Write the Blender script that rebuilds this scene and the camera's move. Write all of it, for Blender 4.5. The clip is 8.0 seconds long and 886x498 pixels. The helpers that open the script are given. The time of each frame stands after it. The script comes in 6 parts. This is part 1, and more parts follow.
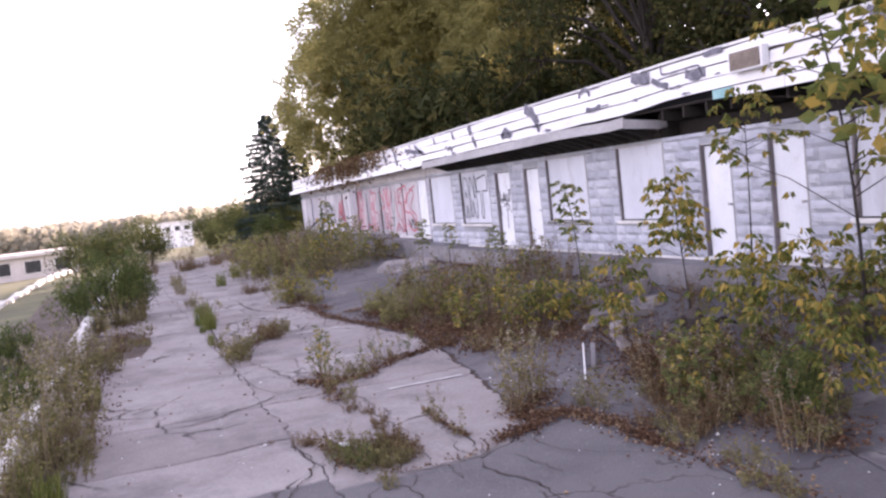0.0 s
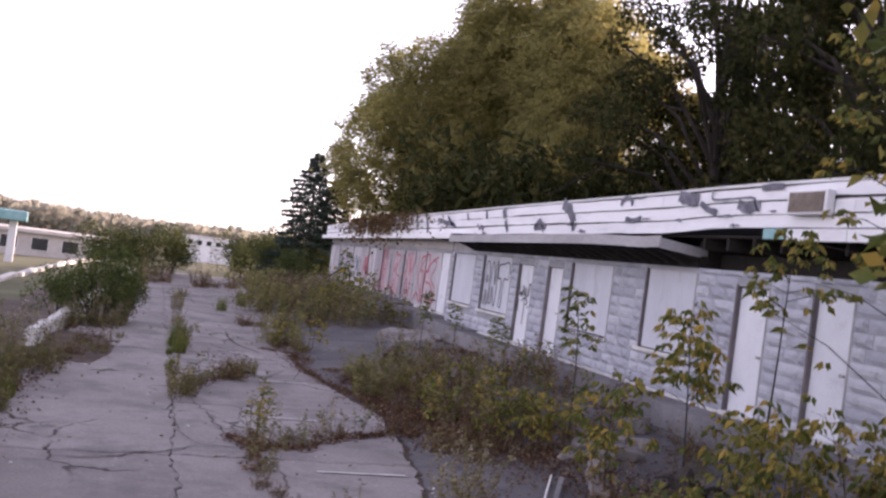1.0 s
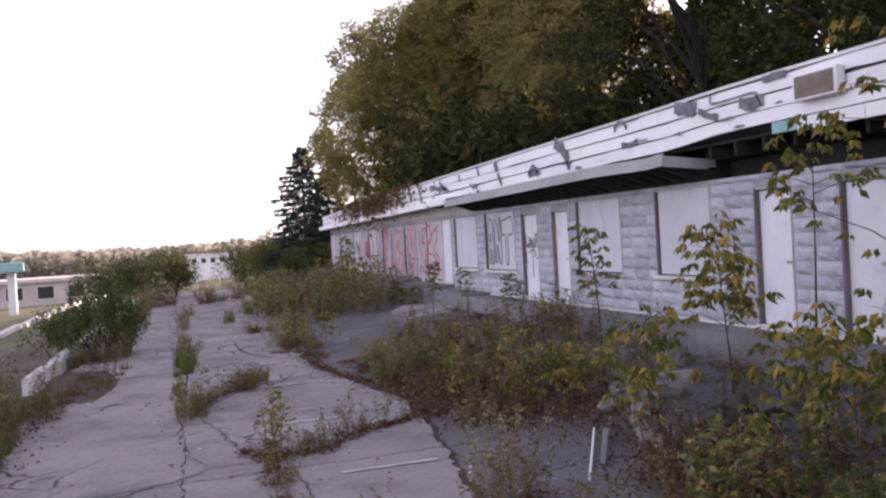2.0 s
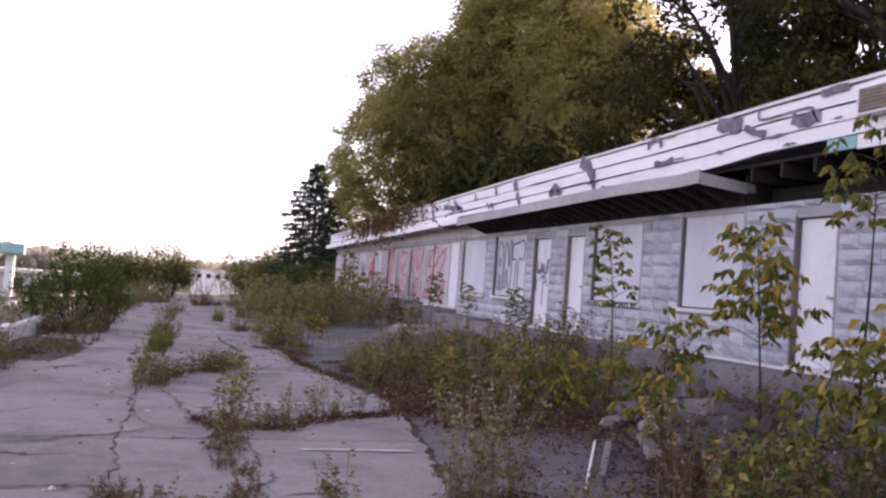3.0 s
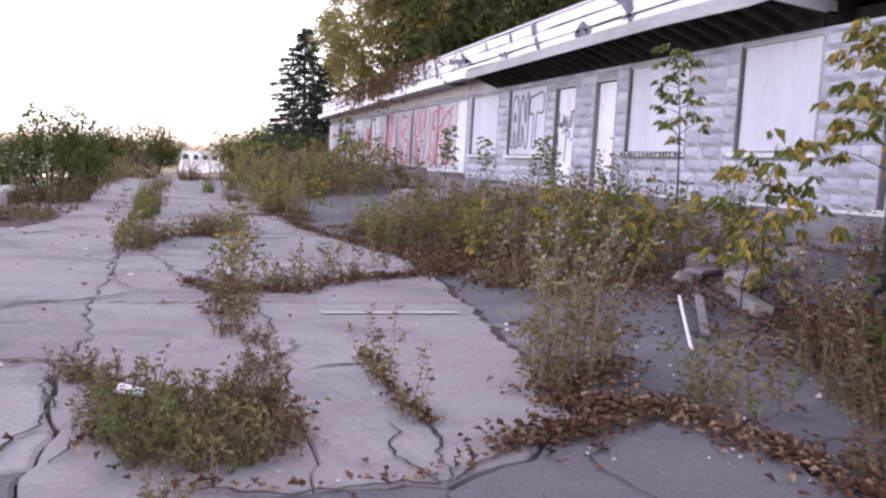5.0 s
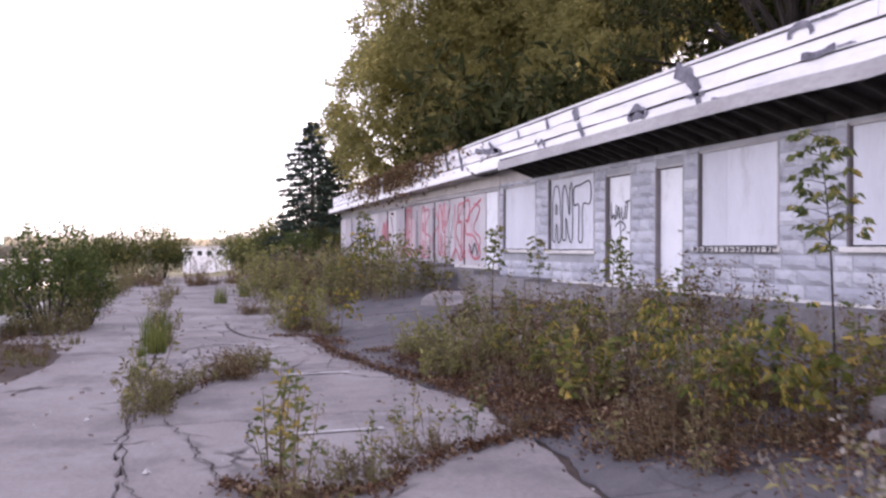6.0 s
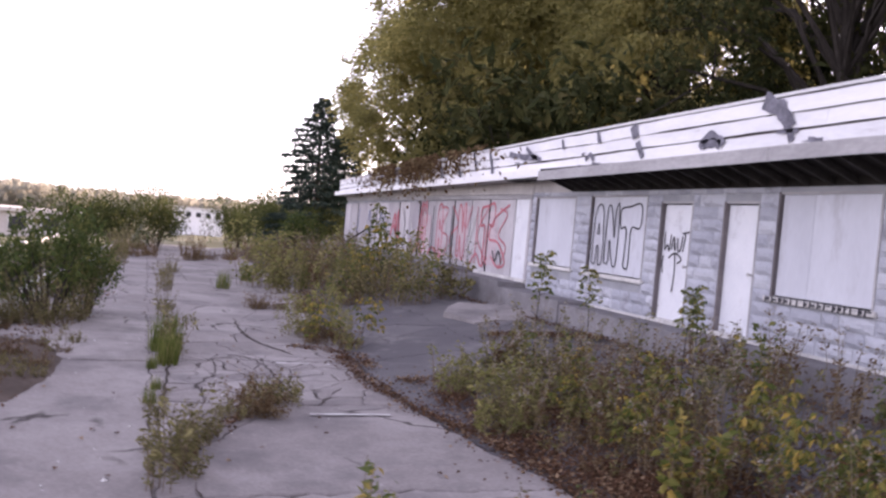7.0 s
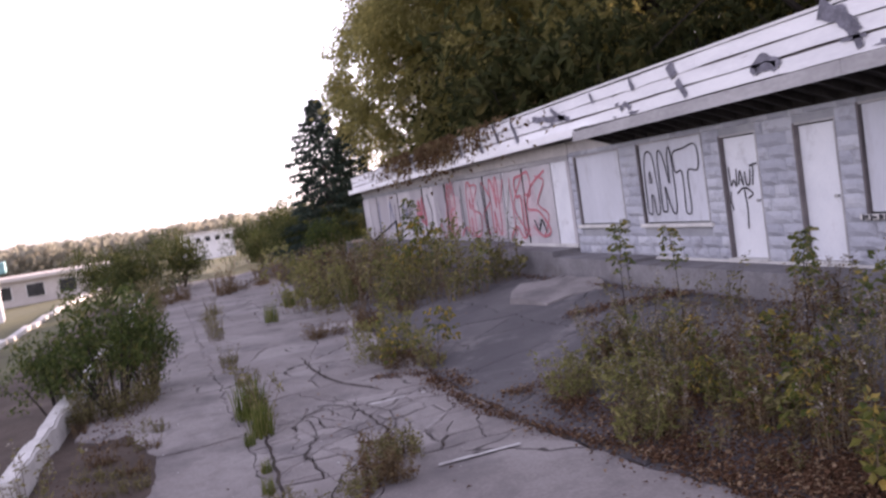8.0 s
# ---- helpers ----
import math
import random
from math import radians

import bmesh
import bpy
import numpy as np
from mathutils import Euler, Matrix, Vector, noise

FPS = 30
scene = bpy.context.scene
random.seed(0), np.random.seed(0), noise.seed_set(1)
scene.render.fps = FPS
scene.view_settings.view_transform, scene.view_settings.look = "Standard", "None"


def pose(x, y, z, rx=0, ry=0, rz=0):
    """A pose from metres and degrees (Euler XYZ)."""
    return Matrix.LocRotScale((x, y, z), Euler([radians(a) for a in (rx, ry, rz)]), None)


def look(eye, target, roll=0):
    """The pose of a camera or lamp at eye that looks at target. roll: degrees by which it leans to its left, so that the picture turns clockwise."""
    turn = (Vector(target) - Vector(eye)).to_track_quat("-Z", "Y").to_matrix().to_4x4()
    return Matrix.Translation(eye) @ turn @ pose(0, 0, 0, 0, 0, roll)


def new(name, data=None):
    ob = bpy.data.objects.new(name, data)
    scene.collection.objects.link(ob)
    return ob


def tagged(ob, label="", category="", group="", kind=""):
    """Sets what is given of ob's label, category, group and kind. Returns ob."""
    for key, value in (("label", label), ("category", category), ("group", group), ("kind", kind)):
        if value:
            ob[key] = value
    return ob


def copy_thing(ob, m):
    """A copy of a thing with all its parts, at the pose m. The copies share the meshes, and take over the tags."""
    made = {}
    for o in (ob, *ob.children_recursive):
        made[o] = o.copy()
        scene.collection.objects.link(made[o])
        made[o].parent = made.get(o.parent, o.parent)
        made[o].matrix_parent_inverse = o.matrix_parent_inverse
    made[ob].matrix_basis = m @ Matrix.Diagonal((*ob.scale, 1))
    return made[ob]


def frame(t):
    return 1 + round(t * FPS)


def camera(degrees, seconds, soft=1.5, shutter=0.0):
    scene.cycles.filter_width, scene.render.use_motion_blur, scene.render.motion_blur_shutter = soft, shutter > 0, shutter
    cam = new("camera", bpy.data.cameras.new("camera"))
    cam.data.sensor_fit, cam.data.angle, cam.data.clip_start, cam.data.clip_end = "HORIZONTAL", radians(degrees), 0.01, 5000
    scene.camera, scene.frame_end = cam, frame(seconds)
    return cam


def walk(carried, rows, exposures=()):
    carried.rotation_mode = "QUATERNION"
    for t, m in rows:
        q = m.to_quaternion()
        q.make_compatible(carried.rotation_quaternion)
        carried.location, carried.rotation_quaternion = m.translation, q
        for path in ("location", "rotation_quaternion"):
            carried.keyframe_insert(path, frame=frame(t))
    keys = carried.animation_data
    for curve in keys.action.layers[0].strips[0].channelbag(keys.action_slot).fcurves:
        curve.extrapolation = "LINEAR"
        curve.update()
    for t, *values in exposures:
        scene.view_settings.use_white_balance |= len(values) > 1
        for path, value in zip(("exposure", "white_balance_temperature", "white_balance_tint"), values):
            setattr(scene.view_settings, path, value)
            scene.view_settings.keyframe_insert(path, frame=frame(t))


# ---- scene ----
cam = camera(55.7, 8.0, soft=2.4, shutter=0.25)
PATH = [
    (0, (-2.953, -6.328, 2.626), (-2.220, -4.473, 2.484), -6.1),
    (0.2, (-2.670, -6.057, 2.594), (-1.969, -4.187, 2.493), -7.1),
    (0.5, (-2.345, -5.684, 2.582), (-1.670, -3.801, 2.575), -3.1),
    (0.8, (-2.001, -5.392, 2.544), (-1.350, -3.501, 2.581), 2.0),
    (1, (-1.819, -5.258, 2.610), (-1.176, -3.364, 2.647), 7.7),
    (1.2, (-1.707, -5.127, 2.602), (-1.072, -3.231, 2.669), 9.4),
    (1.5, (-1.571, -4.837, 2.649), (-0.922, -2.946, 2.592), 2.0),
    (1.7, (-1.505, -4.699, 2.612), (-0.871, -2.803, 2.551), -5.1),
    (2.8, (-1.065, -3.618, 1.807), (-0.443, -1.718, 1.854), 5.5),
    (3, (-0.993, -3.428, 1.603), (-0.382, -1.526, 1.698), 4.4),
    (3.2, (-0.926, -3.303, 1.453), (-0.311, -1.400, 1.491), 5.3),
    (3.5, (-0.890, -3.077, 1.324), (-0.256, -1.183, 1.217), 1.4),
    (4, (-0.888, -2.652, 1.234), (-0.251, -0.766, 1.037), 0.5),
    (4.2, (-0.902, -2.450, 1.203), (-0.260, -0.563, 1.042), 3.6),
    (5.3, (-0.895, -1.136, 1.139), (-0.244, 0.745, 0.942), 3.2),
    (5.5, (-0.868, -0.617, 1.222), (-0.220, 1.272, 1.121), 6.8),
    (5.8, (-0.992, -0.090, 1.484), (-0.346, 1.803, 1.447), 1.0),
    (6, (-1.018, 0.280, 1.557), (-0.379, 2.175, 1.557), 0.2),
    (6.2, (-1.049, 0.609, 1.709), (-0.416, 2.505, 1.739), 0.9),
    (6.5, (-1.148, 1.056, 1.864), (-0.493, 2.945, 1.819), 6.5),
    (6.8, (-1.275, 1.523, 2.031), (-0.614, 3.410, 1.991), 8.2),
    (7, (-1.494, 1.732, 2.124), (-0.821, 3.615, 2.076), 5.2),
    (7.3, (-1.799, 1.975, 2.333), (-1.117, 3.850, 2.190), -2.2),
    (7.5, (-1.895, 2.336, 2.419), (-1.210, 4.213, 2.342), -8.0),
    (7.7, (-2.016, 2.527, 2.498), (-1.337, 4.408, 2.460), -9.8),
    (8, (-1.990, 2.699, 2.691), (-1.344, 4.587, 2.557), -8.4),
]
EXPOSURE = [(0, 2.45), (0.5, 2.08), (0.8, 1.78), (1.5, 1.63), (2.8, 1.72), (3.2, 1.75), (3.5, 1.93), (4, 2.40), (5.5, 2.44), (6, 2.23), (7, 2.08), (7.5, 2.19), (8, 1.7)]
walk(cam, [(t, look(eye, target, roll)) for t, eye, target, roll in PATH], [(t, stops, 6450, 36) for t, stops in EXPOSURE])

# ---- world and light ----
world = bpy.data.worlds.new("World")
scene.world = world
world.use_nodes = True
wn = world.node_tree.nodes
wl = world.node_tree.links
sky = wn.new("ShaderNodeTexSky")
sky.sky_type = "NISHITA"
sky.sun_disc = False
sky.sun_elevation = radians(15)
sky.sun_rotation = radians(68)
sky.air_density = 1.0
sky.dust_density = 1.2
sky.ozone_density = 1.0
hsv = wn.new("ShaderNodeHueSaturation")
hsv.inputs["Saturation"].default_value = 0.35
wl.new(sky.outputs["Color"], hsv.inputs["Color"])
wl.new(hsv.outputs["Color"], wn["Background"].inputs["Color"])
wn["Background"].inputs["Strength"].default_value = 0.15
sun_data = bpy.data.lights.new("sun", "SUN")
sun_data.energy = 4.0
sun_data.angle = radians(1.0)
sun_data.color = (1.0, 0.82, 0.58)
sun = new("sun", sun_data)
sun.matrix_world = look((92, 37, 27), (0, 0, 0))


# ---- materials ----
def mat(name, cols, scale=3.0, fine=40.0, rough=0.85, bump=0.3, bump_scale=None, spec=0.3, vary=0.0,
        island=False, stretch=(1, 1, 1), translucent=0.0, spots=None, metal=0.0, depth=0.02, cracks=None, grain=0.35):
    """A procedural surface: large stains and fine grain mixed over a colour ramp, with relief. vary: by object or island."""
    m = bpy.data.materials.new(name)
    m.use_nodes = True
    n, l = m.node_tree.nodes, m.node_tree.links
    b = n["Principled BSDF"]
    b.inputs["Roughness"].default_value = rough
    b.inputs["Specular IOR Level"].default_value = spec
    b.inputs["Metallic"].default_value = metal
    tc = n.new("ShaderNodeNewGeometry")
    mp = n.new("ShaderNodeMapping")
    mp.inputs["Scale"].default_value = stretch
    l.new(tc.outputs["Position"], mp.inputs["Vector"])
    big = n.new("ShaderNodeTexNoise")
    big.inputs["Scale"].default_value = scale
    big.inputs["Detail"].default_value = 6
    big.inputs["Roughness"].default_value = 0.62
    small = n.new("ShaderNodeTexNoise")
    small.inputs["Scale"].default_value = fine
    small.inputs["Detail"].default_value = 4
    for t in (big, small):
        l.new(mp.outputs["Vector"], t.inputs["Vector"])
    add = n.new("ShaderNodeMath")
    add.operation = "MULTIPLY_ADD"
    add.inputs[1].default_value = grain
    l.new(small.outputs["Fac"], add.inputs[0])
    l.new(big.outputs["Fac"], add.inputs[2])
    value = add.outputs[0]
    if vary:
        rnd = n.new("ShaderNodeMath")
        rnd.operation = "MULTIPLY_ADD"
        rnd.inputs[1].default_value = vary
        if island:
            l.new(tc.outputs["Random Per Island"], rnd.inputs[0])
        else:
            info = n.new("ShaderNodeObjectInfo")
            l.new(info.outputs["Random"], rnd.inputs[0])
        l.new(value, rnd.inputs[2])
        sub = n.new("ShaderNodeMath")
        sub.operation = "SUBTRACT"
        sub.inputs[1].default_value = vary / 2
        l.new(rnd.outputs[0], sub.inputs[0])
        value = sub.outputs[0]
    ramp = n.new("ShaderNodeValToRGB")
    lo, hi = (0.42, 0.95) if not vary else (0.42 - vary * 0.4, 0.95 + vary * 0.4)
    e = ramp.color_ramp.elements
    e[0].position, e[1].position = max(0, lo), min(1, hi)
    e[0].color, e[1].color = (*cols[0], 1), (*cols[-1], 1)
    for i, c in enumerate(cols[1:-1]):
        x = e.new(lo + (hi - lo) * (i + 1) / (len(cols) - 1))
        x.color = (*c, 1)
    l.new(value, ramp.inputs["Fac"])
    colour = ramp.outputs["Color"]
    if spots:
        # blotches of a second colour with an edge of their own
        sc, sscale, lo_s, hi_s = spots
        sp = n.new("ShaderNodeTexNoise")
        sp.inputs["Scale"].default_value = sscale
        sp.inputs["Detail"].default_value = 8
        sp.inputs["Roughness"].default_value = 0.7
        l.new(mp.outputs["Vector"], sp.inputs["Vector"])
        mr = n.new("ShaderNodeMapRange")
        mr.inputs["From Min"].default_value = lo_s
        mr.inputs["From Max"].default_value = hi_s
        l.new(sp.outputs["Fac"], mr.inputs["Value"])
        mix = n.new("ShaderNodeMix")
        mix.data_type = "RGBA"
        l.new(mr.outputs["Result"], mix.inputs["Factor"])
        l.new(colour, mix.inputs["A"])
        mix.inputs["B"].default_value = (*sc, 1)
        colour = mix.outputs["Result"]
    if cracks:
        # fine branching cracks, only where the slab is worn
        cscale, cwidth = cracks
        warp = n.new("ShaderNodeTexNoise")
        warp.inputs["Scale"].default_value = 2.2
        warp.inputs["Detail"].default_value = 5
        l.new(mp.outputs["Vector"], warp.inputs["Vector"])
        wm = n.new("ShaderNodeMix")
        wm.data_type = "RGBA"
        wm.blend_type = "LINEAR_LIGHT"
        wm.inputs["Factor"].default_value = 0.22
        l.new(mp.outputs["Vector"], wm.inputs["A"])
        l.new(warp.outputs["Color"], wm.inputs["B"])
        vo = n.new("ShaderNodeTexVoronoi")
        vo.feature = "DISTANCE_TO_EDGE"
        vo.inputs["Scale"].default_value = cscale
        l.new(wm.outputs["Result"], vo.inputs["Vector"])
        cr = n.new("ShaderNodeMapRange")
        cr.inputs["From Min"].default_value = cwidth
        cr.inputs["From Max"].default_value = cwidth * 0.3
        l.new(vo.outputs["Distance"], cr.inputs["Value"])
        mk = n.new("ShaderNodeTexNoise")
        mk.inputs["Scale"].default_value = 0.55
        l.new(mp.outputs["Vector"], mk.inputs["Vector"])
        mr2 = n.new("ShaderNodeMapRange")
        mr2.inputs["From Min"].default_value = 0.53
        mr2.inputs["From Max"].default_value = 0.60
        l.new(mk.outputs["Fac"], mr2.inputs["Value"])
        mul = n.new("ShaderNodeMath")
        mul.operation = "MULTIPLY"
        l.new(cr.outputs["Result"], mul.inputs[0])
        l.new(mr2.outputs["Result"], mul.inputs[1])
        cm = n.new("ShaderNodeMix")
        cm.data_type = "RGBA"
        l.new(mul.outputs[0], cm.inputs["Factor"])
        l.new(colour, cm.inputs["A"])
        cm.inputs["B"].default_value = (0.05, 0.042, 0.04, 1)
        colour = cm.outputs["Result"]
    l.new(colour, b.inputs["Base Color"])
    if bump:
        bn = n.new("ShaderNodeTexNoise")
        bn.inputs["Scale"].default_value = bump_scale or fine
        bn.inputs["Detail"].default_value = 5
        l.new(mp.outputs["Vector"], bn.inputs["Vector"])
        bp = n.new("ShaderNodeBump")
        bp.inputs["Strength"].default_value = bump
        bp.inputs["Distance"].default_value = depth
        l.new(bn.outputs["Fac"], bp.inputs["Height"])
        l.new(bp.outputs["Normal"], b.inputs["Normal"])
    if translucent:
        tr = n.new("ShaderNodeBsdfTranslucent")
        l.new(colour, tr.inputs["Color"])
        ms = n.new("ShaderNodeMixShader")
        ms.inputs[0].default_value = translucent
        l.new(b.outputs[0], ms.inputs[1])
        l.new(tr.outputs[0], ms.inputs[2])
        l.new(ms.outputs[0], n["Material Output"].inputs["Surface"])
    return m


DIRT = mat("dirt", [(0.038, 0.026, 0.021), (0.075, 0.056, 0.045), (0.128, 0.098, 0.083)], 0.8, 12, 0.95, 0.6)
FIELD = mat("field_soil", [(0.05, 0.045, 0.03), (0.10, 0.10, 0.05), (0.16, 0.15, 0.08)], 0.3, 6, 0.95, 0.4)
CONCRETE = mat("lot_concrete", [(0.145, 0.130, 0.129), (0.227, 0.205, 0.200), (0.318, 0.294, 0.287)], 0.55, 30, 0.88, 0.35, 60,
               vary=0.26, spots=((0.125, 0.115, 0.118), 0.75, 0.48, 0.72), depth=0.008, cracks=(0.62, 0.020), grain=0.55)
ROUGH = mat("rough_old_surface", [(0.046, 0.044, 0.050), (0.082, 0.078, 0.085), (0.135, 0.129, 0.134)], 0.8, 55, 0.92, 0.7, 50,
            vary=0.2, spots=((0.22, 0.215, 0.22), 24.0, 0.60, 0.68), depth=0.012, cracks=(1.1, 0.016), grain=0.9)
ASPHALT = mat("worn_asphalt", [(0.066, 0.062, 0.068), (0.100, 0.094, 0.101), (0.148, 0.140, 0.143)], 0.7, 45, 0.9, 0.45, 90,
              vary=0.2, spots=((0.25, 0.235, 0.235), 0.9, 0.55, 0.74), depth=0.008, cracks=(0.6, 0.012), grain=0.5)
KERB_PAINT = mat("kerb_paint", [(0.42, 0.41, 0.40), (0.6, 0.59, 0.57), (0.74, 0.73, 0.71)], 2, 25, 0.85, 0.4,
                 spots=((0.28, 0.26, 0.25), 4.0, 0.6, 0.7))
LINE_PAINT = mat("line_paint", [(0.297, 0.281, 0.281), (0.510, 0.501, 0.493), (0.612, 0.603, 0.595)], 6, 60, 0.8, 0.2, spots=((0.3, 0.28, 0.27), 14.0, 0.55, 0.62))
STONE_PAINT = mat("painted_stone", [(0.321, 0.334, 0.380), (0.401, 0.415, 0.465), (0.481, 0.496, 0.540)], 2.5, 30, 0.85, 0.9, 16, vary=0.75,
                  spots=((0.23, 0.225, 0.245), 2.2, 0.54, 0.74), depth=0.02)
MORTAR = mat("painted_mortar", [(0.246, 0.253, 0.275), (0.312, 0.320, 0.342), (0.372, 0.379, 0.395)], 2, 40, 0.9, 0.5)
BOARD = mat("painted_board", [(0.461, 0.475, 0.522), (0.535, 0.550, 0.599), (0.599, 0.616, 0.667)], 1.2, 20, 0.7, 0.15, vary=0.25,
            stretch=(1, 1, 0.35), spots=((0.33, 0.325, 0.345), 1.9, 0.52, 0.78))
DOOR_PAINT = mat("door_paint", [(0.585, 0.601, 0.648), (0.668, 0.684, 0.720), (0.730, 0.741, 0.772)], 1.5, 25, 0.6, 0.12,
                 spots=((0.38, 0.37, 0.385), 2.6, 0.56, 0.80))
PANEL = mat("weathered_panel", [(0.302, 0.282, 0.312), (0.433, 0.413, 0.433), (0.554, 0.534, 0.554)], 1.0, 18, 0.8, 0.3, vary=0.5,
            stretch=(1, 1, 0.3), spots=((0.30, 0.26, 0.28), 1.6, 0.58, 0.75))
SIDING = mat("white_siding", [(0.62, 0.62, 0.65), (0.78, 0.78, 0.80), (0.86, 0.86, 0.87)], 1.2, 14, 0.6, 0.15, vary=0.15,
             stretch=(1, 0.4, 1.6), spots=((0.42, 0.40, 0.41), 1.9, 0.64, 0.74))
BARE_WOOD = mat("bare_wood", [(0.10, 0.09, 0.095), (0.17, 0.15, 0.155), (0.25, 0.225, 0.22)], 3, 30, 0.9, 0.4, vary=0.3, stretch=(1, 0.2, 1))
GREY_FASCIA = mat("grey_fascia_paint", [(0.24, 0.235, 0.24), (0.36, 0.352, 0.36), (0.50, 0.49, 0.50)], 1.4, 20, 0.8, 0.3, stretch=(1, 0.4, 1),
                  spots=((0.24, 0.22, 0.22), 2.5, 0.6, 0.75))
# near-black woods: the shade under canopy and eaves is put into the colour
JOIST_WOOD = mat("shaded_joist_wood", [(0.017, 0.014, 0.013), (0.030, 0.026, 0.024), (0.050, 0.044, 0.040)], 3, 30, 0.9, 0.3)
DARK_WOOD = mat("dark_wood_and_shade", [(0.014, 0.011, 0.010), (0.024, 0.020, 0.018), (0.038, 0.033, 0.029)], 3, 30, 0.9, 0.3)
SOFFIT = mat("soffit_board", [(0.36, 0.34, 0.34), (0.48, 0.46, 0.45), (0.58, 0.56, 0.55)], 1.2, 16, 0.85, 0.2, spots=((0.2, 0.17, 0.15), 1.3, 0.6, 0.72))
PLINTH = mat("plinth_concrete", [(0.121, 0.113, 0.121), (0.190, 0.182, 0.190), (0.284, 0.276, 0.284)], 1.1, 24, 0.9, 0.5,
             spots=((0.13, 0.115, 0.11), 1.4, 0.55, 0.7))
ROOF = mat("roof_felt", [(0.07, 0.07, 0.075), (0.11, 0.11, 0.11), (0.16, 0.155, 0.15)], 0.8, 30, 0.95, 0.3)
BLACK = mat("black_spray", [(0.045, 0.043, 0.05), (0.06, 0.058, 0.066), (0.09, 0.088, 0.095)], 6, 60, 0.7, 0.0)
RED = mat("red_spray", [(0.38, 0.10, 0.13), (0.48, 0.16, 0.19), (0.55, 0.26, 0.29)], 3, 60, 0.7, 0.0)
PINK = mat("pink_spray", [(0.44, 0.36, 0.39), (0.52, 0.43, 0.46), (0.57, 0.49, 0.52)], 2, 40, 0.75, 0.0)
BLUE = mat("blue_spray", [(0.16, 0.17, 0.27), (0.22, 0.24, 0.34), (0.3, 0.31, 0.4)], 3, 40, 0.75, 0.0)
BOARD_MARK = mat("dark_board_mark", [(0.083, 0.080, 0.099), (0.165, 0.162, 0.195), (0.315, 0.307, 0.360)], 5, 30, 0.9, 0.4)
TEAL = mat("teal_paint", [(0.16, 0.34, 0.36), (0.25, 0.45, 0.46), (0.36, 0.54, 0.55)], 2, 20, 0.6, 0.1)
BROWN_GRILLE = mat("brown_grille", [(0.16, 0.13, 0.11), (0.24, 0.20, 0.17), (0.31, 0.27, 0.23)], 6, 60, 0.8, 0.3)
METAL = mat("dull_metal", [(0.25, 0.25, 0.25), (0.35, 0.35, 0.35), (0.45, 0.45, 0.45)], 8, 60, 0.45, 0.1, metal=0.7)
BARK = mat("bark", [(0.021, 0.017, 0.014), (0.042, 0.035, 0.030), (0.072, 0.060, 0.054)], 4, 30, 0.95, 0.8, stretch=(1, 1, 0.25))
STALK = mat("dry_stalk", [(0.095, 0.067, 0.042), (0.165, 0.126, 0.078), (0.25, 0.20, 0.13)], 5, 40, 0.9, 0.0, vary=0.6, island=True)
LEAF_TREE = mat("tree_leaves", [(0.175, 0.165, 0.070), (0.275, 0.255, 0.100), (0.380, 0.340, 0.130), (0.500, 0.425, 0.165)], 0.25, 3, 0.75, 0.0,
                vary=0.45, island=True, translucent=0.55, spec=0.12)
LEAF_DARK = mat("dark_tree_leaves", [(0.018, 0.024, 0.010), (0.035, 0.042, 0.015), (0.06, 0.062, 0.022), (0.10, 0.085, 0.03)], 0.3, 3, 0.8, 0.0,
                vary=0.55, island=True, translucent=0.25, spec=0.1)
LEAF_SPRUCE = mat("spruce_needles", [(0.022, 0.036, 0.031), (0.045, 0.067, 0.053), (0.084, 0.112, 0.084)], 0.6, 6, 0.8, 0.0, vary=0.5, island=True, spec=0.1)
LEAF_BUSH = mat("bush_leaves", [(0.032, 0.050, 0.016), (0.059, 0.086, 0.025), (0.099, 0.126, 0.036), (0.180, 0.171, 0.054)], 0.8, 8, 0.7, 0.0,
                vary=0.6, island=True, translucent=0.3, spec=0.15)
LEAF_WEED = mat("weed_leaves", [(0.078, 0.066, 0.034), (0.136, 0.122, 0.056), (0.195, 0.180, 0.074), (0.31, 0.275, 0.130)], 0.9, 8, 0.8, 0.0,
                vary=0.7, island=True, translucent=0.3, spec=0.1)
LEAF_BROWN = mat("dry_weed_leaves", [(0.066, 0.038, 0.023), (0.118, 0.070, 0.039), (0.172, 0.117, 0.062), (0.250, 0.195, 0.110)], 0.9, 8, 0.85, 0.0,
                 vary=0.7, island=True, translucent=0.25, spec=0.1)
LEAF_YELLOW = mat("autumn_maple_leaves", [(0.054, 0.080, 0.024), (0.116, 0.139, 0.034), (0.265, 0.225, 0.060), (0.430, 0.300, 0.072)], 1.4, 9, 0.65, 0.0,
                  vary=0.75, island=True, translucent=0.4, spec=0.2)
LEAF_GREEN = mat("sapling_leaves", [(0.055, 0.081, 0.031), (0.101, 0.130, 0.042), (0.190, 0.188, 0.062), (0.380, 0.285, 0.085)], 1.0, 9, 0.65, 0.0,
                 vary=0.6, island=True, translucent=0.35, spec=0.2)
LEAF_GOLD = mat("goldenrod_leaves", [(0.106, 0.110, 0.040), (0.185, 0.190, 0.068), (0.262, 0.248, 0.092), (0.370, 0.318, 0.140)], 0.9, 8, 0.8, 0.0,
                vary=0.6, island=True, translucent=0.35, spec=0.1)
LITTER = mat("fallen_leaves", [(0.040, 0.023, 0.016), (0.085, 0.044, 0.026), (0.138, 0.074, 0.042), (0.270, 0.190, 0.120)], 1.2, 12, 0.85, 0.0,
             vary=0.8, island=True, spec=0.15)
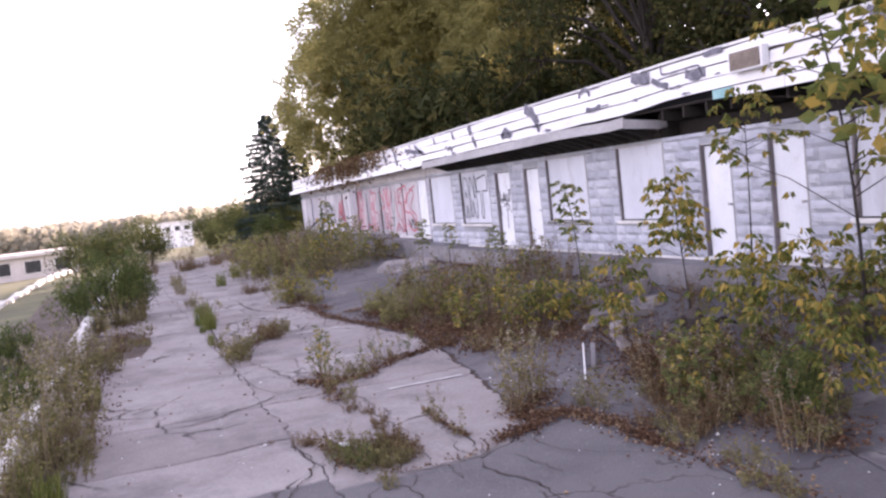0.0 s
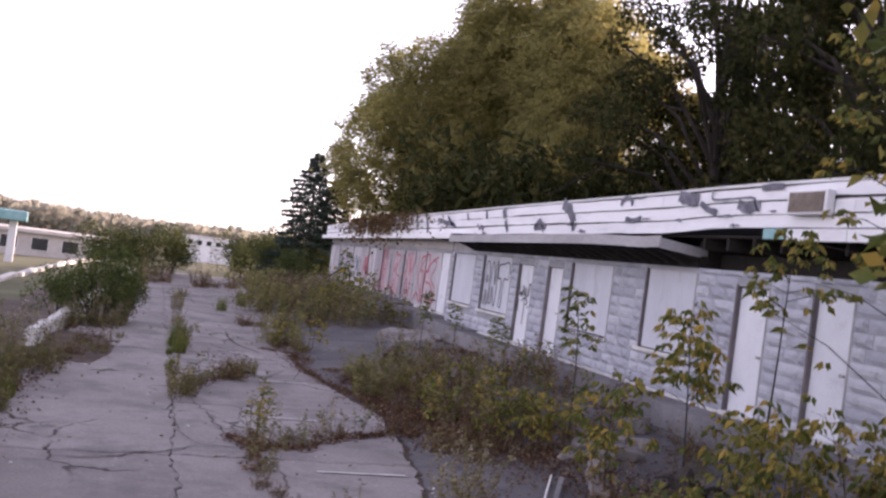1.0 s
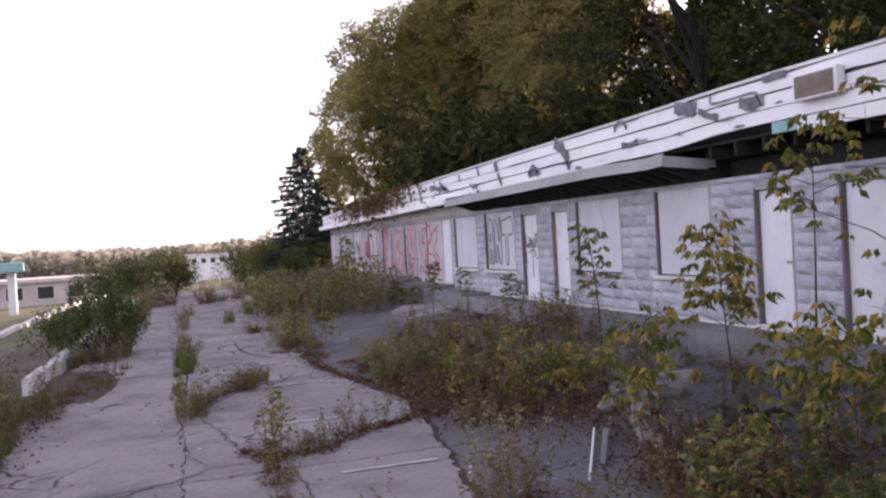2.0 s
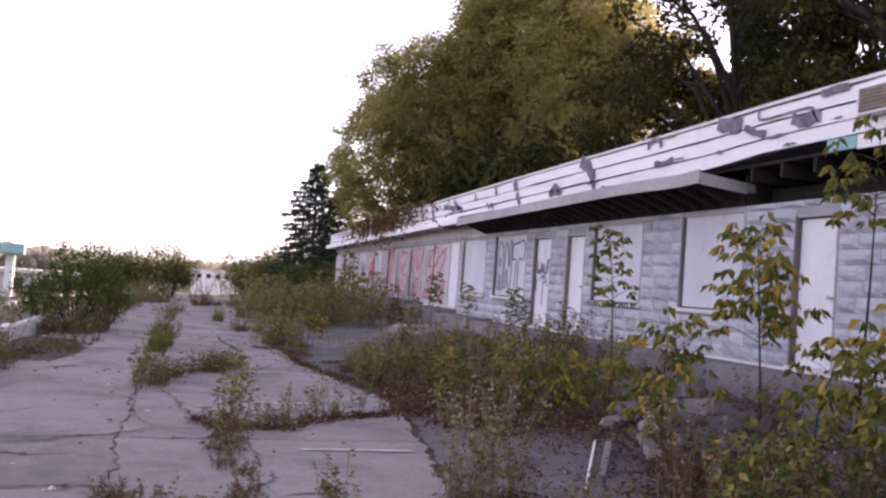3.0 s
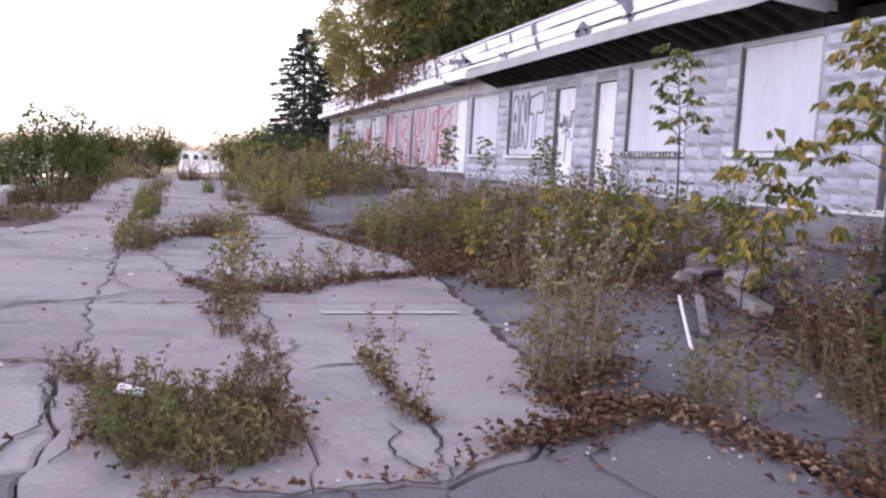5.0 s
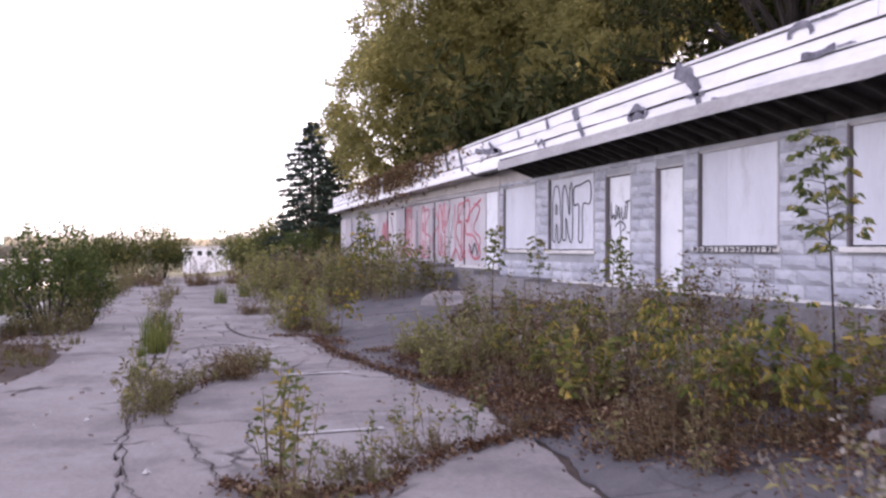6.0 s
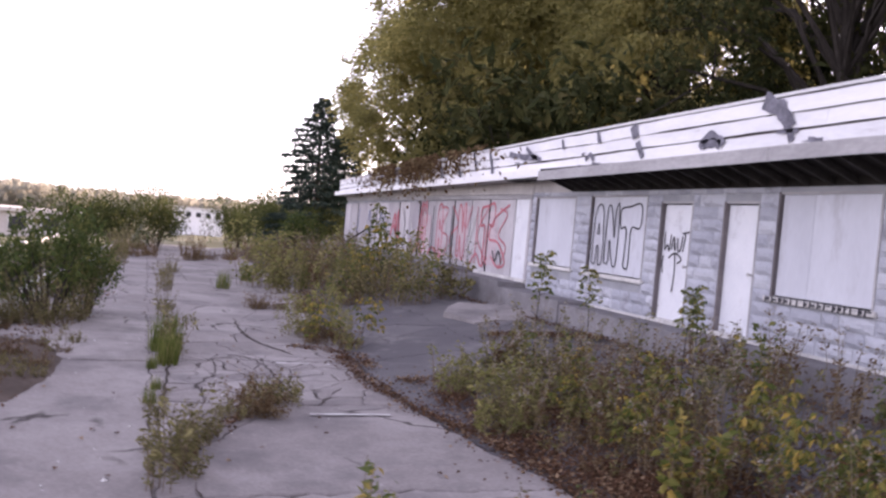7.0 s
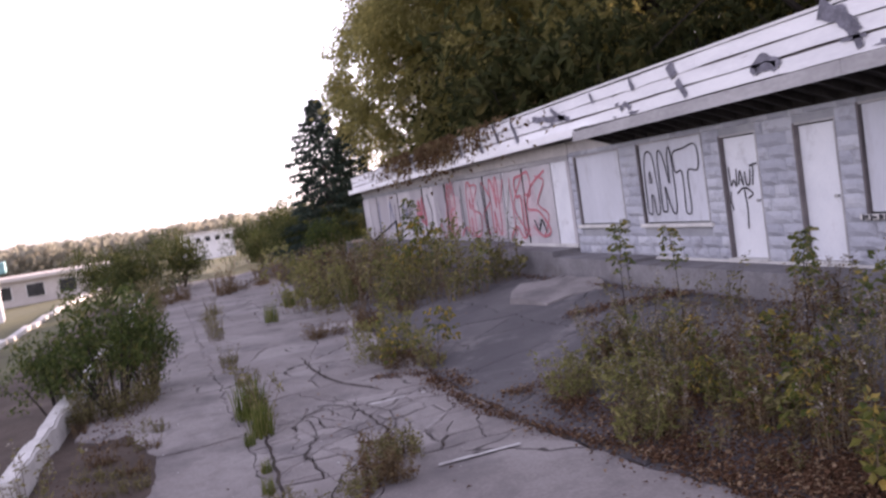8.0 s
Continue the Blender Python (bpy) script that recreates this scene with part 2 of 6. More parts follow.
GRASS = mat("grass_blades", [(0.05, 0.07, 0.02), (0.10, 0.13, 0.03), (0.17, 0.19, 0.05), (0.27, 0.25, 0.10)], 0.8, 6, 0.75, 0.0, vary=0.6, island=True,
            translucent=0.3, spec=0.12)
# distance haze is painted in: leaf colours lifted towards pale tan
HAZED_WOOD = mat("far_woods", [(0.20, 0.20, 0.165), (0.27, 0.26, 0.21), (0.35, 0.325, 0.27)], 0.03, 0.6, 0.95, 0.0, vary=0.3, island=True, translucent=0.5)
LEAF_SHRUB = mat("dark_shrub_leaves", [(0.026, 0.038, 0.016), (0.048, 0.064, 0.022), (0.080, 0.094, 0.031), (0.140, 0.135, 0.048)], 0.8, 8, 0.7, 0.0,
                 vary=0.6, island=True, translucent=0.3, spec=0.12)
SOIL_CRACK = mat("soil_in_cracks", [(0.028, 0.022, 0.020), (0.048, 0.038, 0.033), (0.080, 0.062, 0.050)], 3, 40, 0.95, 0.5)
HOUSE_WHITE = mat("house_white", [(0.62, 0.62, 0.64), (0.72, 0.72, 0.74), (0.8, 0.8, 0.81)], 0.6, 6, 0.8, 0.1)
TAN_WALL = mat("tan_wall", [(0.40, 0.36, 0.34), (0.50, 0.46, 0.44), (0.58, 0.55, 0.53)], 0.5, 5, 0.85, 0.1)
DARK_GLASS = mat("dark_window", [(0.02, 0.022, 0.026), (0.035, 0.037, 0.042), (0.05, 0.052, 0.06)], 1, 8, 0.2, 0.0, spec=0.5)
SEED = mat("seed_head_bunch", [(0.154, 0.133, 0.105), (0.238, 0.210, 0.175), (0.350, 0.322, 0.280)], 3, 30, 0.95, 0.0, vary=0.6, island=True)
PLASTIC_WHITE = mat("white_plastic", [(0.6, 0.6, 0.6), (0.75, 0.75, 0.75), (0.82, 0.82, 0.82)], 6, 50, 0.5, 0.1)


# ---- building helpers ----
def mesh_of(bm, name, material):
    me = bpy.data.meshes.new(name)
    bm.to_mesh(me)
    bm.free()
    me.materials.append(material)
    return me


def part(name, bm, material, parent=None, label=""):
    ob = new(name, mesh_of(bm, name, material))
    if parent:
        ob.parent = parent
    return tagged(ob, label)


def rest(ob):
    """Marks a joined part whose pieces are too small to pick apart."""
    return tagged(ob, kind="stuff")


def thing(name, label, category, group="", kind="", at=None):
    ob = new(name)
    ob.empty_display_size = 0.2
    if at is not None:
        ob.matrix_basis = at
    return tagged(ob, label, category, group, kind)


def box(bm, x0, x1, y0, y1, z0, z1, bevel=0.0):
    v = [bm.verts.new((x, y, z)) for x in (x0, x1) for y in (y0, y1) for z in (z0, z1)]
    f = [bm.faces.new([v[i] for i in q]) for q in ((0, 1, 3, 2), (4, 6, 7, 5), (0, 4, 5, 1), (2, 3, 7, 6), (0, 2, 6, 4), (1, 5, 7, 3))]
    if bevel:
        es = list({e for q in f for e in q.edges})
        bmesh.ops.bevel(bm, geom=es, offset=bevel, segments=1, affect="EDGES", profile=0.5)
    return v


def boxes(*bs, bevel=0.0):
    bm = bmesh.new()
    for b in bs:
        box(bm, *b, bevel=bevel)
    return bm


def tube(bm, pts, radii, sides=6):
    """A tapered tube along the points."""
    rings = []
    for i, p in enumerate(pts):
        a = Vector(pts[max(0, i - 1)])
        b = Vector(pts[min(len(pts) - 1, i + 1)])
        d = (b - a).normalized()
        u = d.orthogonal().normalized()
        w = d.cross(u)
        rings.append([bm.verts.new(Vector(p) + float(radii[i]) * (math.cos(k * math.tau / sides) * u + math.sin(k * math.tau / sides) * w)) for k in range(sides)])
    for r, s in zip(rings, rings[1:]):
        # match the rings at their nearest corner so that the tube does not twist
        o = min(range(sides), key=lambda k: (s[k].co - r[0].co).length)
        for k in range(sides):
            bm.faces.new((r[k], r[(k + 1) % sides], s[(k + 1 + o) % sides], s[(k + o) % sides]))
    bm.faces.new(rings[0][::-1])
    bm.faces.new(rings[-1])


def ribbon(bm, pts, width, x, thick=0.004):
    """A raised stroke on a wall that faces -x, through points (y, z)."""
    n = len(pts)
    left, right = [], []
    for i, (y, z) in enumerate(pts):
        y0, z0 = pts[max(0, i - 1)]
        y1, z1 = pts[min(n - 1, i + 1)]
        dy, dz = y1 - y0, z1 - z0
        k = math.hypot(dy, dz) or 1
        oy, oz = -dz / k * width / 2, dy / k * width / 2
        left.append(bm.verts.new((x - thick, y + oy, z + oz)))
        right.append(bm.verts.new((x - thick, y - oy, z - oz)))
    for i in range(n - 1):
        bm.faces.new((left[i], left[i + 1], right[i + 1], right[i]))


def smooth_line(pts, steps=6):
    """A Catmull-Rom line through the points."""
    out = []
    p = [pts[0], *pts, pts[-1]]
    for i in range(1, len(p) - 2):
        for s in range(steps):
            t = s / steps
            out.append(tuple(0.5 * (2 * b + (c - a) * t + (2 * a - 5 * b + 4 * c - d) * t * t + (3 * b - a - 3 * c + d) * t ** 3)
                             for a, b, c, d in zip(p[i - 1], p[i], p[i + 1], p[i + 2])))
    out.append(tuple(pts[-1]))
    return out


def raw_mesh(name, verts, faces, material):
    me = bpy.data.meshes.new(name)
    me.from_pydata(verts, [], faces)
    me.materials.append(material)
    return me


def leaf_mesh(name, centres, size, material, rng, aspect=0.6, droop=0.0, flat=0.0, fold=0.25, along=None):
    """Leaves as folded diamonds of two triangles pairs round the given points. flat: how level they lie; along: their own directions."""
    c = np.asarray(centres, float)
    n = len(c)
    d = rng.normal(size=(n, 3)) if along is None else np.asarray(along, float) + rng.normal(size=(n, 3)) * 0.35
    d[:, 2] = d[:, 2] * (1 - flat) - droop
    d /= np.linalg.norm(d, axis=1)[:, None] + 1e-9
    up = rng.normal(size=(n, 3)) * (1 - flat) + np.array([0, 0, 1.0]) * (0.6 + flat * 2)
    side = np.cross(d, up)
    side /= np.linalg.norm(side, axis=1)[:, None] + 1e-9
    nor = np.cross(side, d)
    s = size * rng.uniform(0.6, 1.35, (n, 1))
    root, tip = c - d * s / 2, c + d * s / 2
    bend = nor * s * fold * rng.uniform(0.2, 1, (n, 1))
    mid = c - d * s * 0.08
    a = mid + side * s * aspect / 2 + bend
    b = mid - side * s * aspect / 2 + bend
    v = np.stack([root, a, tip, b], 1).reshape(-1, 3)
    i = np.arange(n) * 4
    f = np.concatenate([np.stack([i, i + 1, i + 2], 1), np.stack([i, i + 2, i + 3], 1)])
    return raw_mesh(name, v.tolist(), f.tolist(), material)


# ---- the lie of the land ----
def sm(a, b, x):
    t = min(1.0, max(0.0, (x - a) / (b - a)))
    return t * t * (3 - 2 * t)


def kerb_x(y):
    return -4.45 + 0.045 * y


def gz(x, y):
    z = 0.5 * min(1.0, max(0.0, (x - 2.0) / 3.6))
    left = kerb_x(min(max(y, -20), 60)) - x
    if left > 0:
        z -= 0.45 * sm(0.1, 0.5, left) + 2.6 * sm(0.5, 30, left)
    z -= 3.2 * sm(50, 130, y) * (1 - 0.75 * sm(0.5, 30, left))
    return z + 0.02 * noise.noise((x * 0.4, y * 0.4, 0))


def steps(a, b, fine0, fine1, step, grow=1.35):
    """Coordinates from a to b, close together between fine0 and fine1 and ever wider outside."""
    v = list(np.arange(fine0, fine1 + 1e-6, step))
    d, x = step, fine1
    while x < b:
        d *= grow
        x = min(b, x + d)
        v.append(x)
    d, x = step, fine0
    while x > a:
        d *= grow
        x = max(a, x - d)
        v.insert(0, x)
    return v


xs, ys = steps(-900, 900, -9, 17, 0.5), steps(-300, 2000, -10, 56, 0.6)
verts = [(x, y, gz(x, y) - 0.03) for y in ys for x in xs]
w = len(xs)
faces = [(j * w + i, j * w + i + 1, (j + 1) * w + i + 1, (j + 1) * w + i) for j in range(len(ys) - 1) for i in range(w - 1)]
gm = raw_mesh("ground", verts, faces, DIRT)
gm.materials.append(FIELD)
for p in gm.polygons:
    p.use_smooth = True
    cx, cy, _ = p.center
    p.material_index = int(cy > 47 or cx < kerb_x(cy) - 3 or cy < -12)
tagged(new("ground", gm), "brown soil and rough grass under the broken lot", "ground", kind="structure")

# ---- the long motel building ----
WX = 6.8                      # face of the front wall
Y0, YM, Y1 = -12.0, 19.15, 38.0  # near end, end of the stone part, far end
BASE, WALL_TOP = 0.9, 3.13


def roof_z(y):
    """Top of the fascia, which sags towards the far end."""
    return 4.34 + 0.05 * sm(8.5, 5.0, y) - 0.0095 * max(0.0, y - 8) - 0.0003 * max(0.0, y - 8) ** 2


def sid_z(y):
    """Foot of the fascia."""
    return 3.66 + 0.10 * sm(7.5, 5.5, y) - 0.0125 * max(0.0, y - 8)


def base_z(y):
    return BASE + 0.25 * sm(15, 24, y)


DOORS = [(3.30, 4.05), (4.92, 5.68), (11.60, 12.38), (13.16, 14.04)]
WINDOWS = [(0.75, 2.45, 1.60, 3.06), (6.72, 8.27, 1.60, 3.08), (9.45, 11.22, 1.60, 3.06), (14.47, 16.45, 1.54, 3.05), (17.08, 18.92, 1.55, 3.03)]
DOOR_TOP = 2.93
OPEN = sorted([(a, b, BASE, DOOR_TOP) for a, b in DOORS] + WINDOWS)

bm = bmesh.new()
edge = Y0
for a, b, c, d in OPEN:
    box(bm, WX + 0.012, WX + 0.22, edge, a, 0.2, WALL_TOP)
    box(bm, WX + 0.012, WX + 0.22, a, b, d, WALL_TOP)
    box(bm, WX + 0.012, WX + 0.22, a, b, 0.2, c)
    edge = b
box(bm, WX + 0.012, WX + 0.22, edge, YM, 0.2, WALL_TOP)
wall_front = part("wall_west", bm, MORTAR)
tagged(wall_front, "pale painted stone block front wall with boarded openings", "wall", kind="structure")

bm = boxes((WX + 0.05, WX + 0.22, YM, Y1, 0.2, 3.1), bevel=0.0)
wall_panels = tagged(part("wall_west_panelled", bm, MORTAR), "panelled front wall section covered in faded graffiti", "wall", kind="structure")
bm = boxes((WX + 0.22, 15.5, Y1 - 0.2, Y1, 0.0, 3.4))
tagged(part("wall_north", bm, MORTAR), "plain painted end wall of the long building", "wall", kind="structure")
bm = boxes((WX + 0.22, 15.5, Y0, Y0 + 0.2, 0.0, 3.5))
tagged(part("wall_south", bm, MORTAR), "plain painted end wall of the long building", "wall", kind="structure")
bm = boxes((15.3, 15.5, Y0 + 0.2, Y1 - 0.2, 0.0, 3.4))
tagged(part("wall_east", bm, MORTAR), "plain painted back wall of the long building", "wall", kind="structure")

# concrete walkway and plinth along the front, in cast lengths with chipped edges
plinth = thing("plinth", "stained concrete plinth walkway along the building front", "walkway", kind="structure")
y = Y0
rng_p = random.Random(3)
while y < Y1 + 1:
    ln = rng_p.uniform(2.2, 3.4)
    z = base_z(y + ln / 2)
    bm = bmesh.new()
    box(bm, 6.12 + rng_p.uniform(-0.015, 0.015), WX + 0.05, y + 0.008, y + ln - 0.008, -0.1, z - 0.015, bevel=0.0)
    bmesh.ops.subdivide_edges(bm, edges=bm.edges[:], cuts=5, use_grid_fill=True)
    for v in bm.verts:
        if v.co.z > z - 0.1 and v.co.x < 6.2:
            v.co.x += 0.05 * max(0, noise.noise((v.co.y * 2.3, 1.0, 4.0)))
            v.co.z -= 0.06 * max(0, noise.noise((v.co.y * 2.1, 7.0, 4.0)))
    part("slab", bm, PLINTH, plinth)
    y += ln

# low foundation strip at the foot of the wall
bm = bmesh.new()
box(bm, WX - 0.05, WX + 0.012, Y0, YM, BASE - 0.02, BASE + 0.02)
tagged(part("trim_foot", bm, KERB_PAINT), "chipped white painted strip at the wall foot", "trim", kind="structure")

# ---- doors ----
for k, (a, b) in enumerate(DOORS):
    dr = thing("door_%d" % (k + 1), ("white painted flush door with scrawled black spray paint, shut" if k == 3 else
               "white painted flush motel door, shut and weathered"), "door", kind="structure")
    part("door_leaf", boxes((WX + 0.07, WX + 0.11, a + 0.034, b - 0.036, BASE + 0.055, DOOR_TOP - 0.05), bevel=0.004), DOOR_PAINT, dr)
    part("door_frame", boxes((WX + 0.0, WX + 0.13, a, a + 0.03, BASE, DOOR_TOP), 
                             (WX + 0.0, WX + 0.13, a + 0.03, b - 0.032, DOOR_TOP - 0.03, DOOR_TOP)), GREY_FASCIA, dr)
    part("threshold", boxes((WX - 0.06, WX + 0.12, a - 0.02, b + 0.02, BASE + 0.022, BASE + 0.05), bevel=0.006), KERB_PAINT, dr)
    bm = bmesh.new()
    tube(bm, [(WX + 0.07, a + 0.12, 1.86), (WX + 0.015, a + 0.12, 1.86), (WX + 0.0, a + 0.12, 1.86)], [0.016, 0.014, 0.03], 8)
    part("door_handle", bm, METAL, dr, "dull metal door knob")
    # far-side jamb dark: the shadow in the door recess as colour
    part("jamb", boxes((WX - 0.012, WX + 0.13, b - 0.032, b, BASE + 0.051, DOOR_TOP)), BARE_WOOD, dr, "jamb coloured dark for the recess shadow")
    bm = boxes((WX + 0.11, WX + 0.125, a + 0.03, b - 0.018, BASE + 0.03, DOOR_TOP - 0.03))
    part("stop", bm, DARK_WOOD, dr)

# ---- boarded windows ----
for k, (a, b, c, d) in enumerate(WINDOWS):
    wd = thing("window_%d" % (k + 1), "motel window boarded over with pale painted plywood", "window", kind="structure")
    seam = a + (b - a) * (0.5 if k % 2 else 0.64)
    for s0, s1 in ((a + 0.03, seam - 0.004), (seam + 0.004, b - 0.05)):
        part("board", boxes((WX + 0.035 + 0.004 * (s0 > a + 0.1), WX + 0.055, s0, s1, c + 0.02, d - 0.03), bevel=0.003), BOARD, wd)
    part("window_frame", boxes((WX - 0.005, WX + 0.1, a, a + 0.03, c, d), 
                               (WX + 0.0, WX + 0.1, a + 0.03, b - 0.03, d - 0.03, d)), GREY_FASCIA, wd)
    # far-side jamb dark, painting the shadow line of the window recess
    part("jamb", boxes((WX - 0.012, WX + 0.1, b - 0.03, b, c, d)), BARE_WOOD, wd, "jamb coloured dark for the recess shadow")
    part("window_sill", boxes((WX - 0.06, WX + 0.1, a - 0.08, b + 0.08, c - 0.07, c), bevel=0.008), KERB_PAINT, wd)

# ---- panels of the far section with spray paint ----
edges = [19.15, 19.3, 20.05, 21.6, 22.9, 24.2, 25.8, 27.4, 28.6, 29.7, 31.2, 32.7, 34.2, 35.7, 37.0, 38.0]
rp = random.Random(8)
for i, (a, b) in enumerate(zip(edges, edges[1:])):
    z0 = base_z(a)
    top = 2.98 - 0.008 * (a - 20)
    ob = part("panel", boxes((WX + rp.uniform(-0.012, 0.01), WX + 0.05, a + 0.012, b - 0.012, z0 + 0.02, top), bevel=0.004),
              DOOR_PAINT if i == 1 else PANEL, wall_panels)
    if i > 1 and i % 2 == 0:
        part("batten", boxes((WX - 0.025, WX - 0.013, b - 0.03, b + 0.03, z0 + 0.02, top), bevel=0.004), DARK_WOOD, wall_panels)
part("rail", boxes((WX - 0.02, WX + 0.05, YM, Y1, 2.99, 3.09)), GREY_FASCIA, wall_panels)
part("foot_rail", boxes((WX - 0.06, WX + 0.05, YM, Y1, 1.05, 1.13)), KERB_PAINT, wall_panels)


def strokes(name, lines, width, material, parent, x, label=""):
    bm = bmesh.new()
    for ln in lines:
        ribbon(bm, smooth_line(ln), width, x)
    return part(name, bm, material, parent, label)


def bubble(y, z, s, kind):
    """Outline of one rounded sprayed letter, drawn towards -y (left to right as it is read)."""
    shapes = {
        "A": [[(0, 0), (0.02, 0.7), (0.10, 0.98), (0.26, 0.98), (0.33, 0.7), (0.36, 0.05), (0.25, -0.04), (0.21, 0.25), (0.15, 0.25), (0.12, -0.04), (0, 0)],
              [(0.14, 0.5), (0.17, 0.68), (0.21, 0.5), (0.14, 0.5)]],
        "N": [[(0, 0), (0.0, 0.85), (0.08, 1.0), (0.17, 0.85), (0.27, 0.45), (0.28, 0.9), (0.38, 0.98), (0.40, 0.1), (0.32, -0.05), (0.23, 0.1), (0.13, 0.4), (0.13, 0.02), (0, 0)]],
        "T": [[(0.1, 0.0), (0.11, 0.6), (-0.06, 0.62), (-0.08, 0.92), (0.2, 0.98), (0.5, 1.02), (0.56, 0.8), (0.5, 0.62), (0.26, 0.6), (0.25, 0.02), (0.16, -0.06), (0.1, 0.0)]],
        "U": [[(0, 1), (0.0, 0.25), (0.12, -0.02), (0.28, -0.02), (0.38, 0.25), (0.38, 0.98), (0.26, 1.0), (0.25, 0.35), (0.19, 0.22), (0.13, 0.35), (0.12, 1), (0, 1)]],
    }
    return [[(y - u * s, z + v * s) for u, v in ln] for ln in shapes[kind]]


# black bubble letters on the wide boarded window
wu = bpy.data.objects["window_4"]
lines = bubble(16.32, 1.76, 1.1, "A") + bubble(15.84, 1.76, 1.1, "N") + bubble(15.26, 1.76, 1.1, "T")
lines += [[(16.62, 2.72), (16.48, 2.86), (16.40, 2.72), (16.55, 2.62), (16.42, 2.5), (16.52, 2.40), (16.62, 2.5)]]
strokes("graffiti", lines, 0.03, BLACK, wu, WX + 0.025, "black sprayed bubble letters")
# scrawl on the door beside it
dra = bpy.data.objects["door_4"]
sc = [[(13.95, 2.42), (13.93, 2.12), (13.86, 2.2), (13.80, 2.1), (13.77, 2.38)], [(13.74, 2.12), (13.69, 2.34), (13.63, 2.11), (13.68, 2.22)],
      [(13.58, 2.32), (13.56, 2.12), (13.48, 2.14), (13.45, 2.36)], [(13.42, 2.10), (13.38, 2.38), (13.46, 2.40), (13.28, 2.43)],
      [(13.80, 1.98), (13.62, 2.07), (13.44, 1.97), (13.55, 1.90)], [(13.63, 2.05), (13.60, 1.75), (13.63, 1.42)], [(13.95, 2.02), (13.97, 1.86), (13.93, 1.72)]]
strokes("graffiti", sc, 0.032, BLACK, dra, WX + 0.066, "black sprayed scrawl")
# tag on the sill, past reading: plain dark bars
ws = bpy.data.objects["window_3"]
bm = bmesh.new()
yy = 11.25
rs = random.Random(5)
while yy > 9.5:
    wdt = rs.uniform(0.06, 0.12)
    zz = rs.uniform(1.535, 1.55)
    box(bm, WX - 0.066, WX - 0.062, yy - 0.032, yy, zz - 0.02, 1.605)
    box(bm, WX - 0.066, WX - 0.062, yy - wdt, yy - 0.02, rs.choice([1.545, 1.575]), rs.choice([1.582, 1.596]))
    yy -= wdt + 0.03
part("graffiti", bm, BLACK, ws, "black painted lettering worn to bars")
# red outlines, pink fill and blue marks on the far panels
fill = []
for y, h in ((26.6, 1.3), (25.2, 1.45), (23.4, 1.5), (21.4, 1.45)):
    fill += [[(y + 0.35, 1.35 + 0.15 * k), (y, 1.4 + 0.15 * k), (y - 0.4, 1.36 + 0.15 * k)] for k in range(int(h / 0.15))]
strokes("graffiti_fill", fill, 0.16, PINK, wall_panels, WX - 0.014, "faded pink spray fill")
red = []
for y, k in ((27.2, "U"), (25.6, "A"), (23.8, "N"), (22.0, "T")):
    red += bubble(y, 1.42, 1.42, k)
red += [[(20.35, 2.85), (21.2, 2.5), (21.5, 2.0), (20.9, 1.9), (20.4, 1.45), (20.8, 1.3), (21.3, 1.55)], [(24.3, 2.8), (23.8, 2.3), (24.4, 1.9), (24.1, 1.35)],
        [(22.7, 1.25), (22.3, 1.55), (21.9, 1.25), (21.5, 1.5)], [(26.3, 1.3), (25.9, 1.55), (25.4, 1.25)]]
strokes("graffiti", red, 0.065, RED, wall_panels, WX - 0.02, "red sprayed letter outlines")
red2 = [[(27.6, 1.4), (27.2, 2.7), (26.7, 2.75), (26.6, 2.2), (27.1, 2.0), (26.5, 1.35)], [(25.3, 2.75), (24.7, 2.7), (25.2, 2.1), (24.6, 1.9), (24.8, 1.35), (25.3, 1.3)],
        [(23.6, 2.8), (23.2, 2.2), (22.8, 2.8)], [(23.2, 2.2), (23.25, 1.35)], [(22.4, 2.8), (22.35, 1.3)], [(21.6, 2.8), (22.3, 2.05), (21.5, 1.3)],
        [(20.9, 2.75), (20.45, 2.6), (20.9, 2.1), (20.4, 1.8), (20.75, 1.3)], [(28.4, 1.3), (28.1, 1.7), (27.8, 1.25), (27.4, 1.6), (27.0, 1.2)]]
strokes("graffiti", red2, 0.05, RED, wall_panels, WX - 0.024, "red sprayed strokes")
grey = [[(29.2, 2.7), (28.9, 2.1), (29.1, 1.4)], [(31.9, 1.5), (31.7, 2.3), (31.3, 1.6), (31.1, 2.4)], [(33.4, 1.4), (33.1, 2.5)], [(26.0, 2.8), (25.95, 1.3)], [(24.35, 2.8), (24.3, 1.3)],
        [(21.2, 1.7), (21.0, 1.45), (20.8, 1.7), (20.6, 1.4)], [(29.6, 1.3), (29.2, 1.55), (28.8, 1.3)]]
strokes("graffiti", grey, 0.06, BLACK, wall_panels, WX - 0.027, "black sprayed strokes and drips")
mark = [[(30.6, 1.7), (30.2, 2.5), (30.0, 1.8), (29.8, 2.6), (29.6, 1.7), (30.3, 2.1)]]
strokes("graffiti", mark, 0.14, RED, wall_panels, WX - 0.02, "dark red sprayed tag")
blue = [[(32.4, 2.0), (32.0, 2.5), (31.8, 1.9), (31.5, 2.5)], [(34.0, 1.5), (33.8, 2.6), (33.4, 1.5)], [(35.6, 1.4), (35.4, 2.7)]]
strokes("graffiti", blue, 0.10, BLUE, wall_panels, WX - 0.018, "faded blue sprayed tag")
white = [[(28.3, 2.4), (27.9, 1.6)], [(26.9, 2.6), (26.2, 1.5)], [(24.9, 2.5), (24.7, 1.6)], [(23.0, 1.5), (22.5, 2.6)]]
strokes("graffiti", white, 0.07, LINE_PAINT, wall_panels, WX - 0.022, "white sprayed highlights")

